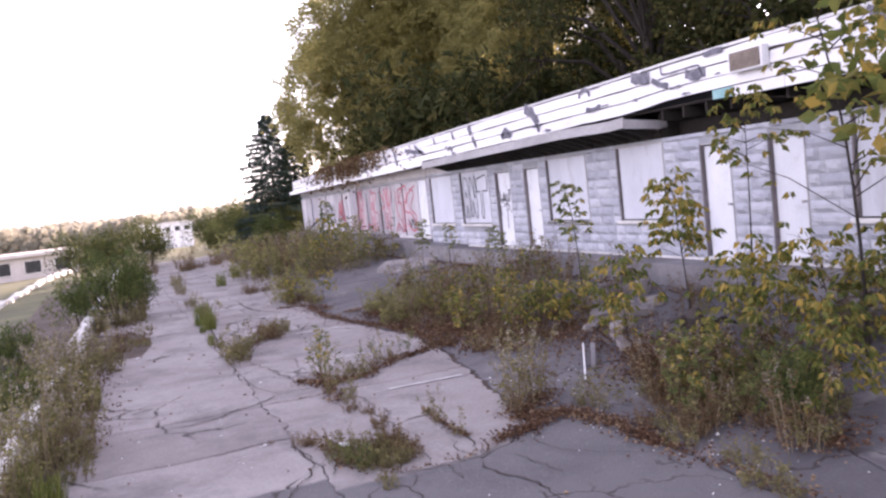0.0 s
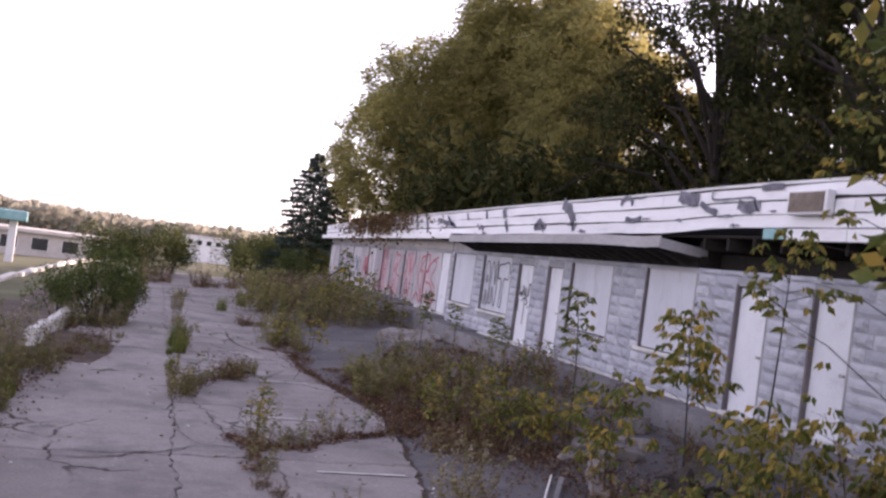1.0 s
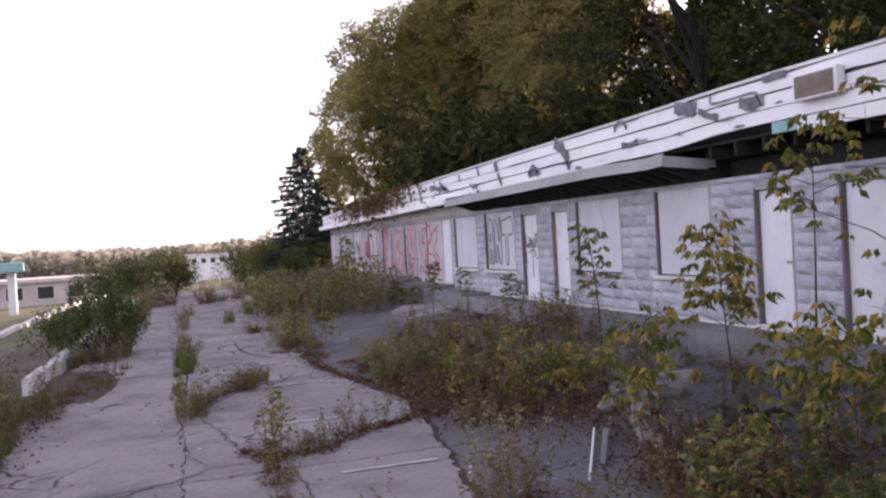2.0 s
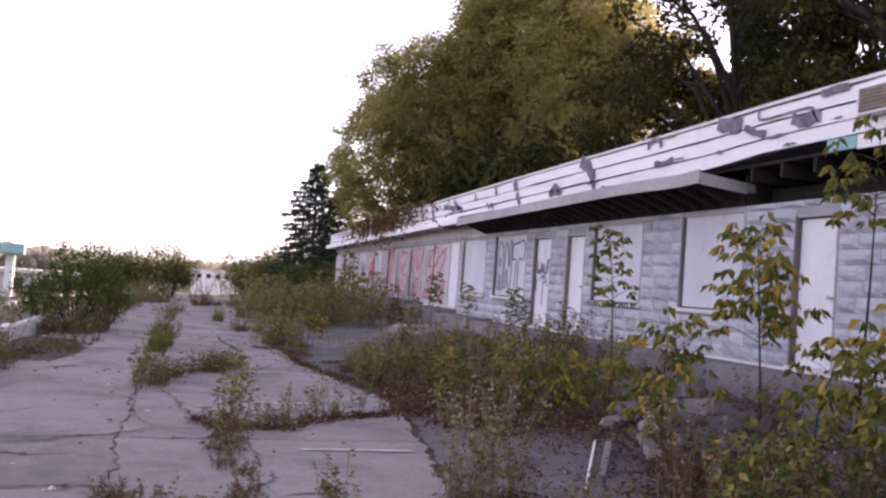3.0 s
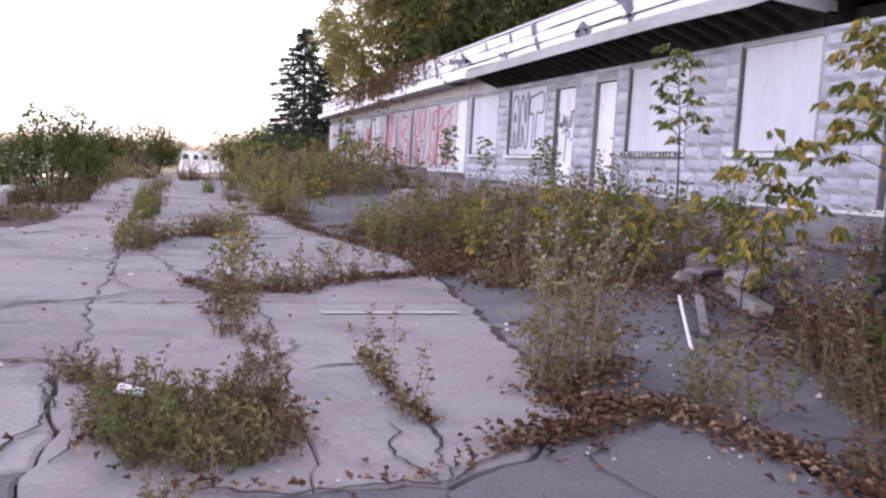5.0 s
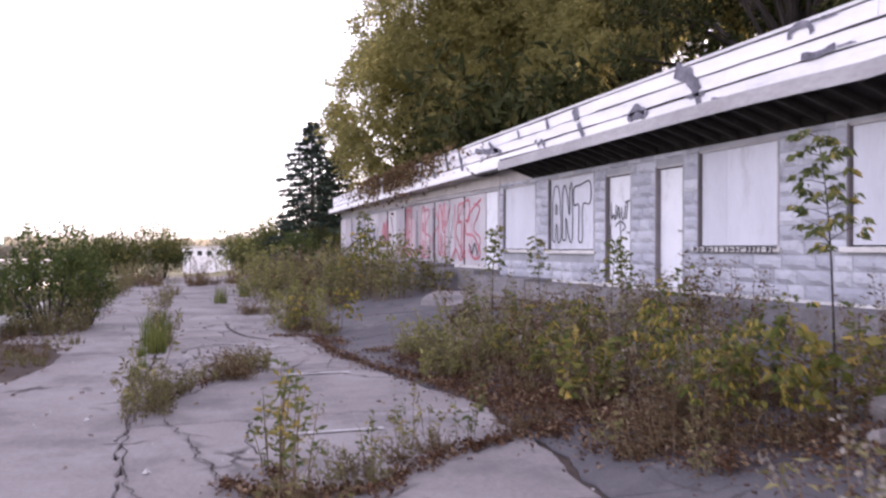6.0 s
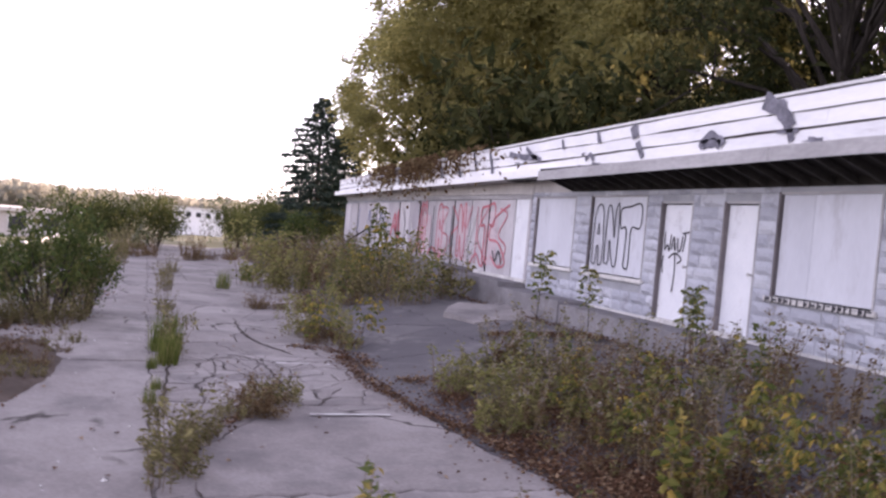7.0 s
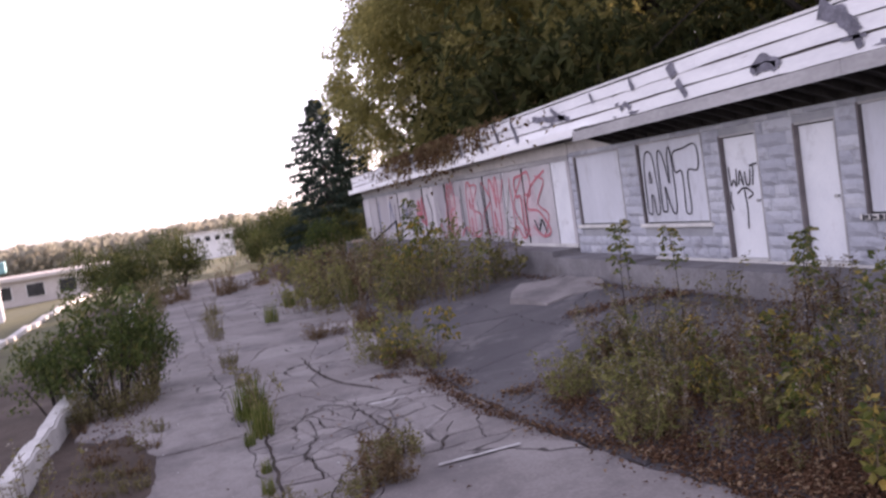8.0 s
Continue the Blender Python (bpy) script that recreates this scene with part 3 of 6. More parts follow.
# ---- roof, fascia and canopy ----
bm = boxes((6.56, 15.6, Y0, Y1, 3.62, 3.66))
tagged(part("roof_deck", bm, DARK_WOOD), "roof deck boards coloured as dark as the shade below", "roof", kind="structure")
bm = bmesh.new()
n = 26
rows = [[bm.verts.new((x, y, roof_z(y) - 0.03 - 0.02 * (x > 7))) for x in (6.52, 11, 15.7)] for y in np.linspace(Y0, Y1, n)]
for r, s in zip(rows, rows[1:]):
    for i in range(2):
        bm.faces.new((r[i], r[i + 1], s[i + 1], s[i]))
bmesh.ops.solidify(bm, geom=bm.faces[:], thickness=0.05)
tagged(part("roof", bm, ROOF), "flat felt roof with leaves along its edge", "roof", kind="structure")

fascia = thing("fascia", "white lapped board fascia, peeling and stained, along the roof edge", "fascia", kind="structure")
rf = random.Random(11)
cuts_y = [Y0]
while cuts_y[-1] < Y1:
    cuts_y.append(min(Y1, cuts_y[-1] + rf.uniform(2.6, 4.2)))
for k in range(3):
    off = 0.9 * k
    for a, b in zip(cuts_y, cuts_y[1:]):
        a2, b2 = max(Y0, a + off), min(Y1, b + off)
        if b2 - a2 < 0.1:
            continue
        if rf.random() < 0.05 and a2 > 24:
            continue
        bm = bmesh.new()
        m = 10
        jut, warp = rf.uniform(0, 0.012), rf.uniform(-0.015, 0.015)
        for face_x, lift in ((0, 0),):
            cols = []
            for i in range(m + 1):
                y = a2 + (b2 - a2) * i / m - (0.004 if i == m else 0)
                t, f = roof_z(y), sid_z(y)
                h = (t - f) / 3
                z0, z1 = f + h * k, f + h * (k + 1) - 0.024
                wob = warp * math.sin(math.pi * i / m) + 0.012 * noise.noise((y * 1.3, k, 0)) + 0.006 * noise.noise((y * 9, k, 3))
                chip = 0.035 * max(0, noise.noise((y * 3.1, k * 5.0, 9.0)) - 0.25)
                x = 6.45 - 0.032 - jut
                cols.append([bm.verts.new(p) for p in ((x, y, z0 + wob + chip), (x + 0.022, y, z1 + wob), (x + 0.042, y, z1 + wob), (x + 0.03, y, z0 + wob + chip))])
            for c, d in zip(cols, cols[1:]):
                for i in range(4):
                    bm.faces.new((c[i], c[(i + 1) % 4], d[(i + 1) % 4], d[i]))
            bm.faces.new(cols[0])
            bm.faces.new(cols[-1][::-1])
        part("board", bm, SIDING, fascia)
# framing behind the boards; its dark colour in the widened gaps draws the lap shadows
bm = bmesh.new()
cols = [[bm.verts.new((x, y, z)) for x, z in ((6.485, sid_z(y) + 0.02), (6.485, roof_z(y) - 0.01), (6.53, roof_z(y) - 0.01), (6.53, sid_z(y) + 0.02))] for y in np.linspace(Y0, Y1, 30)]
for c, d in zip(cols, cols[1:]):
    for i in range(4):
        bm.faces.new((c[i], c[(i + 1) % 4], d[(i + 1) % 4], d[i]))
part("backing", bm, BARE_WOOD, fascia)
bm = bmesh.new()
cols = [[bm.verts.new((x, y, roof_z(y) + z)) for x, z in ((6.41, -0.005), (6.40, 0.035), (6.6, 0.045), (6.6, 0.0))] for y in np.linspace(Y0, Y1, 60)]
for c, d in zip(cols, cols[1:]):
    for i in range(4):
        bm.faces.new((c[i], c[(i + 1) % 4], d[(i + 1) % 4], d[i]))
part("drip_edge", bm, SIDING, fascia, "thin white metal drip edge")


def blot(bm, y, z, w, h, x, r, pts=9, lean=0.0):
    """An irregular worn patch, a thin scale of bare wood on the boards."""
    ring = []
    for i in range(pts):
        a = i * math.tau / pts
        k = r.uniform(0.35, 1.25)
        dy, dz = math.cos(a) * w / 2 * k, math.sin(a) * h / 2 * k
        ring.append(bm.verts.new((x, y + dy + lean * dz, z + dz)))
    bm.faces.new(ring)


# small places where the paint has come away
rb = random.Random(4)
for _ in range(26):
    y, u = rb.uniform(-4, 36), rb.choice((0.06, 0.3, 0.38, 0.62, 0.70, 0.95))
    bm = bmesh.new()
    z = sid_z(y) + (roof_z(y) - sid_z(y)) * u
    blot(bm, y, z, rb.uniform(0.1, 0.4), rb.uniform(0.03, 0.09), 6.398, rb, 14, rb.uniform(-1, 1))
    part("bare_patch", bm, BOARD_MARK, fascia, "bare grey patch where paint peeled")


def frayed_strip(name, pts, width, material, label, x=6.402):
    """A dark strip on the boards through points (y, height up the fascia 0..1), its edges frayed."""
    line = smooth_line([(y, sid_z(y) + (roof_z(y) - sid_z(y)) * u) for y, u in pts], 7)
    bm = bmesh.new()
    left, right = [], []
    for i, (y, z) in enumerate(line):
        y0, z0 = line[max(0, i - 1)]
        y1, z1 = line[min(len(line) - 1, i + 1)]
        k = math.hypot(y1 - y0, z1 - z0) or 1
        oy, oz = -(z1 - z0) / k, (y1 - y0) / k
        wa = width / 2 * (1 + 0.55 * noise.noise((y * 7, z * 7, 1)))
        wb = width / 2 * (1 + 0.55 * noise.noise((y * 7, z * 7, 9)))
        left.append(bm.verts.new((x - 0.004, y + oy * wa, z + oz * wa)))
        right.append(bm.verts.new((x - 0.004, y - oy * wb, z - oz * wb)))
    for i in range(len(line) - 1):
        bm.faces.new((left[i], left[i + 1], right[i + 1], right[i]))
    part(name, bm, material, fascia, label)


STRIP_LABEL = "dark frayed strip across the boards"
frayed_strip("split", [(11.25, 0.97), (10.98, 0.80), (10.76, 0.52), (10.70, 0.36)], 0.24, BOARD_MARK, STRIP_LABEL)
frayed_strip("split", [(10.72, 0.34), (10.66, 0.08)], 0.11, BOARD_MARK, STRIP_LABEL)
frayed_strip("split", [(10.95, 0.30), (10.55, 0.28)], 0.05, BOARD_MARK, STRIP_LABEL)
frayed_strip("split", [(14.52, 0.95), (14.42, 0.62)], 0.22, BOARD_MARK, STRIP_LABEL)
frayed_strip("split", [(14.36, 0.52), (14.28, 0.30), (14.16, 0.10)], 0.13, BOARD_MARK, STRIP_LABEL)
frayed_strip("split", [(15.78, 0.96), (15.66, 0.62)], 0.09, BOARD_MARK, STRIP_LABEL)
frayed_strip("split", [(17.2, 0.92), (17.1, 0.60)], 0.07, BOARD_MARK, STRIP_LABEL)
frayed_strip("stain", [(12.60, 0.16), (12.48, 0.34), (12.32, 0.42), (12.14, 0.30), (12.06, 0.16)], 0.12, BOARD_MARK, "dark domed mark on the boards")
frayed_strip("stain", [(12.52, 0.20), (12.30, 0.24), (12.12, 0.18)], 0.15, BOARD_MARK, "dark domed mark on the boards")
frayed_strip("stain", [(16.15, 0.20), (15.98, 0.34), (15.84, 0.16)], 0.09, BOARD_MARK, "dark domed mark on the boards")
frayed_strip("split", [(19.8, 0.72), (19.0, 0.55), (18.3, 0.46)], 0.13, BOARD_MARK, STRIP_LABEL)
frayed_strip("split", [(18.9, 0.86), (18.5, 0.52), (18.1, 0.36)], 0.10, BOARD_MARK, STRIP_LABEL)
frayed_strip("stain", [(8.80, 0.78), (8.78, 0.94), (8.50, 0.96), (8.42, 0.76)], 0.08, BOARD_MARK, "dark domed mark on the boards")
frayed_strip("stain", [(8.60, 0.40), (8.35, 0.36), (8.05, 0.40)], 0.09, BOARD_MARK, "grey patch on the boards")
frayed_strip("stain", [(6.95, 0.92), (6.70, 0.82), (6.40, 0.78)], 0.20, BOARD_MARK, "grey patch on the boards")
frayed_strip("split", [(6.34, 0.68), (6.10, 0.50), (5.88, 0.38)], 0.10, BOARD_MARK, STRIP_LABEL)
frayed_strip("cable", [(6.02, 0.99), (6.05, 0.80), (5.90, 0.72), (5.10, 0.72), (5.02, 0.60), (4.94, 0.40)], 0.028, BOARD_MARK, "thin dark cable along the boards")
frayed_strip("stain", [(5.40, 0.55), (5.15, 0.48), (4.90, 0.52)], 0.17, BOARD_MARK, "grey patch on the boards")
frayed_strip("stain", [(4.90, 0.94), (4.45, 0.95)], 0.08, BOARD_MARK, "grey patch on the boards")
for y, a, b in ((20.9, 0.1, 0.9), (22.0, 0.3, 1.0), (23.1, 0.05, 0.6), (24.6, 0.2, 0.95), (28.9, 0.1, 0.7), (31.0, 0.3, 0.9), (1.6, 0.5, 0.95)):
    frayed_strip("split", [(y + 0.12, b), (y - 0.05, (a + b) / 2), (y - 0.16, a)], 0.12, BOARD_MARK, STRIP_LABEL)

# canopy: front board, returned end, joists and decking with shade in their colour; past it a boarded soffit
CY0, CY1 = 6.75, 17.35
canopy = thing("canopy", "grey painted walkway canopy with open joists coloured shade-dark, broken off at one end", "canopy", kind="structure")
for a, b in ((CY0, 10.6), (10.6, 14.1), (14.1, CY1)):
    bm = bmesh.new()
    cols = []
    for i in range(9):
        y = a + 0.004 + (b - a - 0.008) * i / 8
        f = sid_z(y) - 0.045 - 0.05 * sm(9.5, CY0, y)
        x = 6.0 + 0.008 * noise.noise((y, 0, 0))
        cols.append([bm.verts.new(p) for p in ((x, y, f - 0.21), (x, y, f - 0.02), (x + 0.03, y, f - 0.02), (x + 0.03, y, f - 0.21))])
    for c, d in zip(cols, cols[1:]):
        for i in range(4):
            bm.faces.new((c[i], c[(i + 1) % 4], d[(i + 1) % 4], d[i]))
    bm.faces.new(cols[0])
    bm.faces.new(cols[-1][::-1])
    part("front_board", bm, GREY_FASCIA, canopy)
bm = bmesh.new()
for p, q in (((6.03, 3.37), (6.98, 3.30)),):
    v = [bm.verts.new((x, y, z)) for y in (CY0, CY0 + 0.03) for x, z in ((p[0], p[1]), (q[0], q[1]), (q[0] - 0.02, q[1] + 0.16), (p[0], p[1] + 0.17))]
    for f in ((0, 1, 2, 3), (7, 6, 5, 4), (0, 4, 5, 1), (1, 5, 6, 2), (2, 6, 7, 3), (3, 7, 4, 0)):
        bm.faces.new([v[i] for i in f])
part("end_board", bm, GREY_FASCIA, canopy, "sagging end board")
def sloped(y0, y1, za, zb, th):
    """A board from the front board down to the wall's head."""
    bm = bmesh.new()
    v = [bm.verts.new((x, y, z + h)) for y in (y0, y1) for x, z in ((6.034, za), (6.79, zb)) for h in (0, th)]
    for f in ((0, 2, 3, 1), (4, 5, 7, 6), (0, 1, 5, 4), (2, 6, 7, 3), (1, 3, 7, 5), (0, 4, 6, 2)):
        bm.faces.new([v[i] for i in f])
    bmesh.ops.recalc_face_normals(bm, faces=bm.faces)
    return bm


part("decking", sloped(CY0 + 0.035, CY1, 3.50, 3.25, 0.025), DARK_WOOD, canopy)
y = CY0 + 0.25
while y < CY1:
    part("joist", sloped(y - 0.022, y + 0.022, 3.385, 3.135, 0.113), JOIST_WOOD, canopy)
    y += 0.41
tagged(part("trim_frieze", boxes((WX + 0.02, WX + 0.2, CY1 + 0.01, YM, WALL_TOP + 0.002, 3.55), (WX - 0.015, WX + 0.2, YM + 0.005, Y1, 3.102, 3.5)), SOFFIT),
       "stained pale frieze boards above the wall head", "trim", kind="structure")
soffit = thing("soffit", "pale boarded soffit with stained and missing boards", "soffit", kind="structure")
y = CY1 + 0.02
while y < Y1:
    ln = min(rf.uniform(1.6, 2.4), Y1 - y)
    z = sid_z(y) - 0.13
    if not 33 < y < 34:
        part("board", boxes((6.30, WX + 0.05, y + 0.006, y + ln - 0.006, z, z + 0.02), bevel=0.003), SOFFIT, soffit)
    y += ln
bm = bmesh.new()
cols = [[bm.verts.new((x, y, sid_z(y) + z)) for x, z in ((6.22, -0.13), (6.22, 0.03), (6.41, 0.03), (6.30, -0.13))] for y in np.linspace(CY1 + 0.01, Y1, 20)]
for c, d in zip(cols, cols[1:]):
    for i in range(4):
        bm.faces.new((c[i], c[(i + 1) % 4], d[(i + 1) % 4], d[i]))
bm.faces.new(cols[0])
bm.faces.new(cols[-1][::-1])
part("front_board", bm, SIDING, soffit, "white front board")
# thin black plate under the boards in place of a hole's darkness
part("hole", boxes((6.45, 6.72, 19.1, 19.9, sid_z(19.5) - 0.146, sid_z(19.5) - 0.142)), DARK_WOOD, soffit, "dark plate painted as the shade in a rotted hole")
part("hanging_strip", boxes((6.5, 6.53, 17.9, 19.0, 3.36, 3.39)), DARK_WOOD, soffit, "dark strip of trim hanging loose")

# open roof edge near the broken canopy: rafters coloured near-black as shade, a teal and white lower panel
edge_thing = thing("open_eaves", "open eaves with rafters coloured as deep shade where the canopy has fallen", "eaves", kind="structure")
# black plate and boarding added to stand in for the cavity's shadow
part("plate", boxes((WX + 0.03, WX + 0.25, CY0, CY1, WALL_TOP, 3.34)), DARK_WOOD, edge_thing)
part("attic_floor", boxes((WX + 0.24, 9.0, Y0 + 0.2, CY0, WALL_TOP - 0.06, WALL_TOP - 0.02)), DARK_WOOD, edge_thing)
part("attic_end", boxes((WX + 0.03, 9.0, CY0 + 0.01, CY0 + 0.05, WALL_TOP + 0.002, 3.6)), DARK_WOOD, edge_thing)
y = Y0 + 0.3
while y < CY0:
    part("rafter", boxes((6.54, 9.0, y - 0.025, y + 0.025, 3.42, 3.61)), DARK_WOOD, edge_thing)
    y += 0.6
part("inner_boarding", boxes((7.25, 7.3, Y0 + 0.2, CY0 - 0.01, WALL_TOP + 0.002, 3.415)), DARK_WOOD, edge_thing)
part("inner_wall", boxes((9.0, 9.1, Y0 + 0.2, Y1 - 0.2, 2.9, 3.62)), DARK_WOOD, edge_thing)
low = thing("lower_fascia", "short white and teal lower fascia boards below the roof edge", "fascia", kind="structure")
part("board", boxes((6.40, 6.425, 3.2, 4.29, 3.58, 3.75), bevel=0.003), SIDING, low)
part("board", boxes((6.40, 6.425, 4.30, 4.76, 3.60, 3.75), bevel=0.003), TEAL, low, "pale teal board")
part("board", boxes((6.40, 6.425, -0.4, 3.19, 3.58, 3.75), bevel=0.003), SIDING, low)
part("board", boxes((6.40, 6.425, -4.5, -0.41, 3.57, 3.75), bevel=0.003), SIDING, low)

# wall lamp box on the fascia
ac = thing("vent_box", "brown louvred vent box in a white frame on the fascia", "vent")
part("housing", boxes((6.27, 6.40, 3.46, 4.20, 3.93, 4.26), bevel=0.006), SIDING, ac)
part("grille", boxes((6.258, 6.267, 3.51, 4.15, 3.96, 4.23)), BROWN_GRILLE, ac, "brown grille")
for i in range(6):
    part("louvre", boxes((6.248, 6.257, 3.52, 4.14, 3.975 + 0.042 * i, 3.995 + 0.042 * i)), BROWN_GRILLE, ac)

# ---- kerb, verge and painted lines ----
kerb = thing("kerb", "broken white painted concrete kerb along the lot edge", "kerb", kind="structure")
rk = random.Random(21)
y = -9.0
while y < 46:
    ln = rk.uniform(1.5, 2.6)
    if not (10.2 < y < 11.0 or 24.0 < y < 25.5):
        bm = bmesh.new()
        x = kerb_x(y + ln / 2)
        box(bm, -0.11, 0.11, -ln / 2 + 0.012, ln / 2 - 0.012, -0.62, 0.30)
        bmesh.ops.bevel(bm, geom=[e for e in bm.edges if min(v.co.z for v in e.verts) > 0.2], offset=0.03, segments=2, affect="EDGES")
        bmesh.ops.subdivide_edges(bm, edges=[e for e in bm.edges if e.calc_length() > 0.8], cuts=7, use_grid_fill=True)
        for v in bm.verts:
            if v.co.z > 0.1:
                k = noise.noise((v.co.x * 4, (v.co.y + y) * 3.0, 2.0))
                v.co.z -= 0.10 * max(0, k - 0.05)
                v.co.x += 0.02 * k
        ob = part("kerb_stone", bm, KERB_PAINT, kerb)
        ob.matrix_basis = pose(x, y + ln / 2, rk.uniform(-0.04, 0.02), rk.uniform(-0.8, 0.8), rk.uniform(-3, 3), -2.6)
    y += ln
low_kerb = thing("kerb_lower", "pale kerb line along the lower road", "kerb", kind="structure")
for i in range(12):
    y = 14 + i * 5
    x = -9.5 + 0.045 * y
    part("kerb_stone", boxes((x - 0.15, x + 0.15, y + 0.02, y + 4.98, gz(x, y) - 0.2, gz(x, y) + 0.16), bevel=0.02), KERB_PAINT, low_kerb)

# ---- slabs of the lot: rectangles cut by joints and cracks ----
def cut_poly(poly, p, q):
    """Both halves of a convex polygon cut along the line p-q."""
    nx, ny = -(q[1] - p[1]), q[0] - p[0]
    side = [(v[0] - p[0]) * nx + (v[1] - p[1]) * ny for v in poly]
    a, b = [], []
    for i, v in enumerate(poly):
        j = (i + 1) % len(poly)
        if side[i] >= 0:
            a.append(v)
        if side[i] <= 0:
            b.append(v)
        if side[i] * side[j] < 0:
            t = side[i] / (side[i] - side[j])
            m = (v[0] + t * (poly[j][0] - v[0]), v[1] + t * (poly[j][1] - v[1]))
            a.append(m)
            b.append(m)
    return [r for r in (a, b) if len(r) > 2 and abs(area(r)) > 0.01]


def area(p):
    return 0.5 * sum(p[i][0] * p[(i + 1) % len(p)][1] - p[(i + 1) % len(p)][0] * p[i][1] for i in range(len(p)))


def inside(poly, c):
    s = [(poly[(i + 1) % len(poly)][0] - v[0]) * (c[1] - v[1]) - (poly[(i + 1) % len(poly)][1] - v[1]) * (c[0] - v[0]) for i, v in enumerate(poly)]
    return all(k > 0 for k in s) or all(k < 0 for k in s)


def crumble(poly, least, r):
    if abs(area(poly)) < least * r.uniform(0.7, 1.8):
        return [poly]
    cx, cy = sum(v[0] for v in poly) / len(poly), sum(v[1] for v in poly) / len(poly)
    # across the longer side, more or less
    xs_, ys_ = [v[0] for v in poly], [v[1] for v in poly]
    a = (0 if max(ys_) - min(ys_) > max(xs_) - min(xs_) else math.pi / 2) + r.gauss(0, 0.5)
    cx += r.gauss(0, 0.1) * (max(xs_) - min(xs_))
    cy += r.gauss(0, 0.1) * (max(ys_) - min(ys_))
    out = []
    for h in cut_poly(poly, (cx, cy), (cx + math.cos(a), cy + math.sin(a))):
        out += crumble(h, least, r)
    return out


def slab_mesh(poly, gap, lift, wander, material, deep=1.0):
    """One slab: its edge wanders as the crack beside it does, with a worn lip."""
    if area(poly) < 0:
        poly = poly[::-1]
    cx, cy = sum(v[0] for v in poly) / len(poly), sum(v[1] for v in poly) / len(poly)
    ring = []
    for i, v in enumerate(poly):
        q = poly[(i + 1) % len(poly)]
        d = math.hypot(q[0] - v[0], q[1] - v[1])
        n_ = max(1, int(d / 0.11))
        for k in range(n_):
            ring.append((v[0] + (q[0] - v[0]) * k / n_, v[1] + (q[1] - v[1]) * k / n_))
    pts = []
    for x, y in ring:
        dx = wander * (noise.noise((x * 0.9, y * 0.9, 5)) + 0.6 * noise.noise((x * 3.1, y * 3.1, 8)) + 0.62 * noise.noise((x * 9, y * 9, 1)))
        dy = wander * (noise.noise((x * 0.9, y * 0.9, 15)) + 0.6 * noise.noise((x * 3.1, y * 3.1, 18)) + 0.62 * noise.noise((x * 9, y * 9, 11)))
        d = math.hypot(cx - x, cy - y) or 1
        g = gap * (0.6 + 1.2 * max(0, noise.noise((x * 1.3, y * 1.3, 31)) + 0.2))
        pts.append((x + dx + (cx - x) / d * g, y + dy + (cy - y) / d * g * deep))
    n_ = len(pts)
    vs = [(cx, cy, gz(cx, cy) + lift)]
    for x, y in pts:
        d = math.hypot(cx - x, cy - y) or 1
        vs.append((x + (cx - x) / d * 0.02, y + (cy - y) / d * 0.02, gz(x, y) + lift))
    vs += [(x, y, gz(x, y) + lift - 0.012) for x, y in pts]
    vs += [(x, y, gz(x, y) - 0.08) for x, y in pts]
    fs = []
    for i in range(n_):
        j = (i + 1) % n_
        fs.append((0, 1 + i, 1 + j))
        for r_ in (0, 1):
            o = 1 + r_ * n_
            fs.append((o + i, o + n_ + i, o + n_ + j, o + j))
    return raw_mesh("slab", vs, fs, material)


rc = random.Random(14)
cross_a = [-9, -6.2, -3.4, -0.6, 1.4, 3.03, 4.85, 13.45, 19.5, 27, 36, 47]
cross_b = [-9, -6, -3.2, 1.07, 4.9, 8.0, 11.1, 14.2, 17.2, 20.5, 24, 28, 33, 38, 43, 47.5]


def lot_edge(y):
    """Where the pale concrete ends and the older asphalt begins."""
    ks = [(-9, 1.62), (1.06, 1.62), (1.07, 0.95), (1.9, 0.97), (2.84, 1.17), (4.9, 1.70), (6.6, 2.05), (8.5, 2.04), (9.3, 1.86), (11.2, 1.55), (13.1, 1.40), (14.5, 1.6), (17.8, 1.93), (20.5, 2.0), (24, 2.6), (60, 2.6)]
    return float(np.interp(y, [k[0] for k in ks], [k[1] for k in ks]))


polys = []
for a, b in zip(cross_a, cross_a[1:]):
    polys.append([(max(-3.75, kerb_x(a) + 0.35), a), (-1.3, a), (-1.3, b), (max(-3.75, kerb_x(b) + 0.35), b)])
for a, b in zip(cross_b, cross_b[1:]):
    if b == 1.07:
        polys.append([(-1.3, a), (1.62, a), (1.62, 1.5), (0.97, 1.54), (0.12, 1.04), (-1.3, b)])
    elif a == 1.07:
        polys.append([(-1.3, a), (0.12, 1.05), (0.97, 1.56), (lot_edge(b), b), (-1.3, b)])
    else:
        polys.append([(-1.3, a), (1.62 if b < 2 else lot_edge(a), a), (1.62 if b < 2 else lot_edge(b), b), (-1.3, b)])
# cracks seen between the joints, each as two points of its line
for p, q in (((-0.04, 5.52), (2.07, 6.66)), ((-0.35, 4.9), (-0.3, 7.1)), ((-0.15, 3.9), (-0.34, 1.07)),
             ((-1.15, 8.7), (0.2, 11.2)), ((0.3, 13.0), (1.5, 14.3)), ((-1.3, 9.4), (-0.2, 10.8)),
             ((-0.1, 15.4), (2.0, 16.0)), ((-2.3, 20.4), (-1.4, 21.9)), ((0.4, 18.2), (0.9, 20.2))):
    m = ((p[0] + q[0]) / 2, (p[1] + q[1]) / 2)
    polys = [h for g in polys for h in (cut_poly(g, p, q) if inside(g, m) else [g])]
done = []
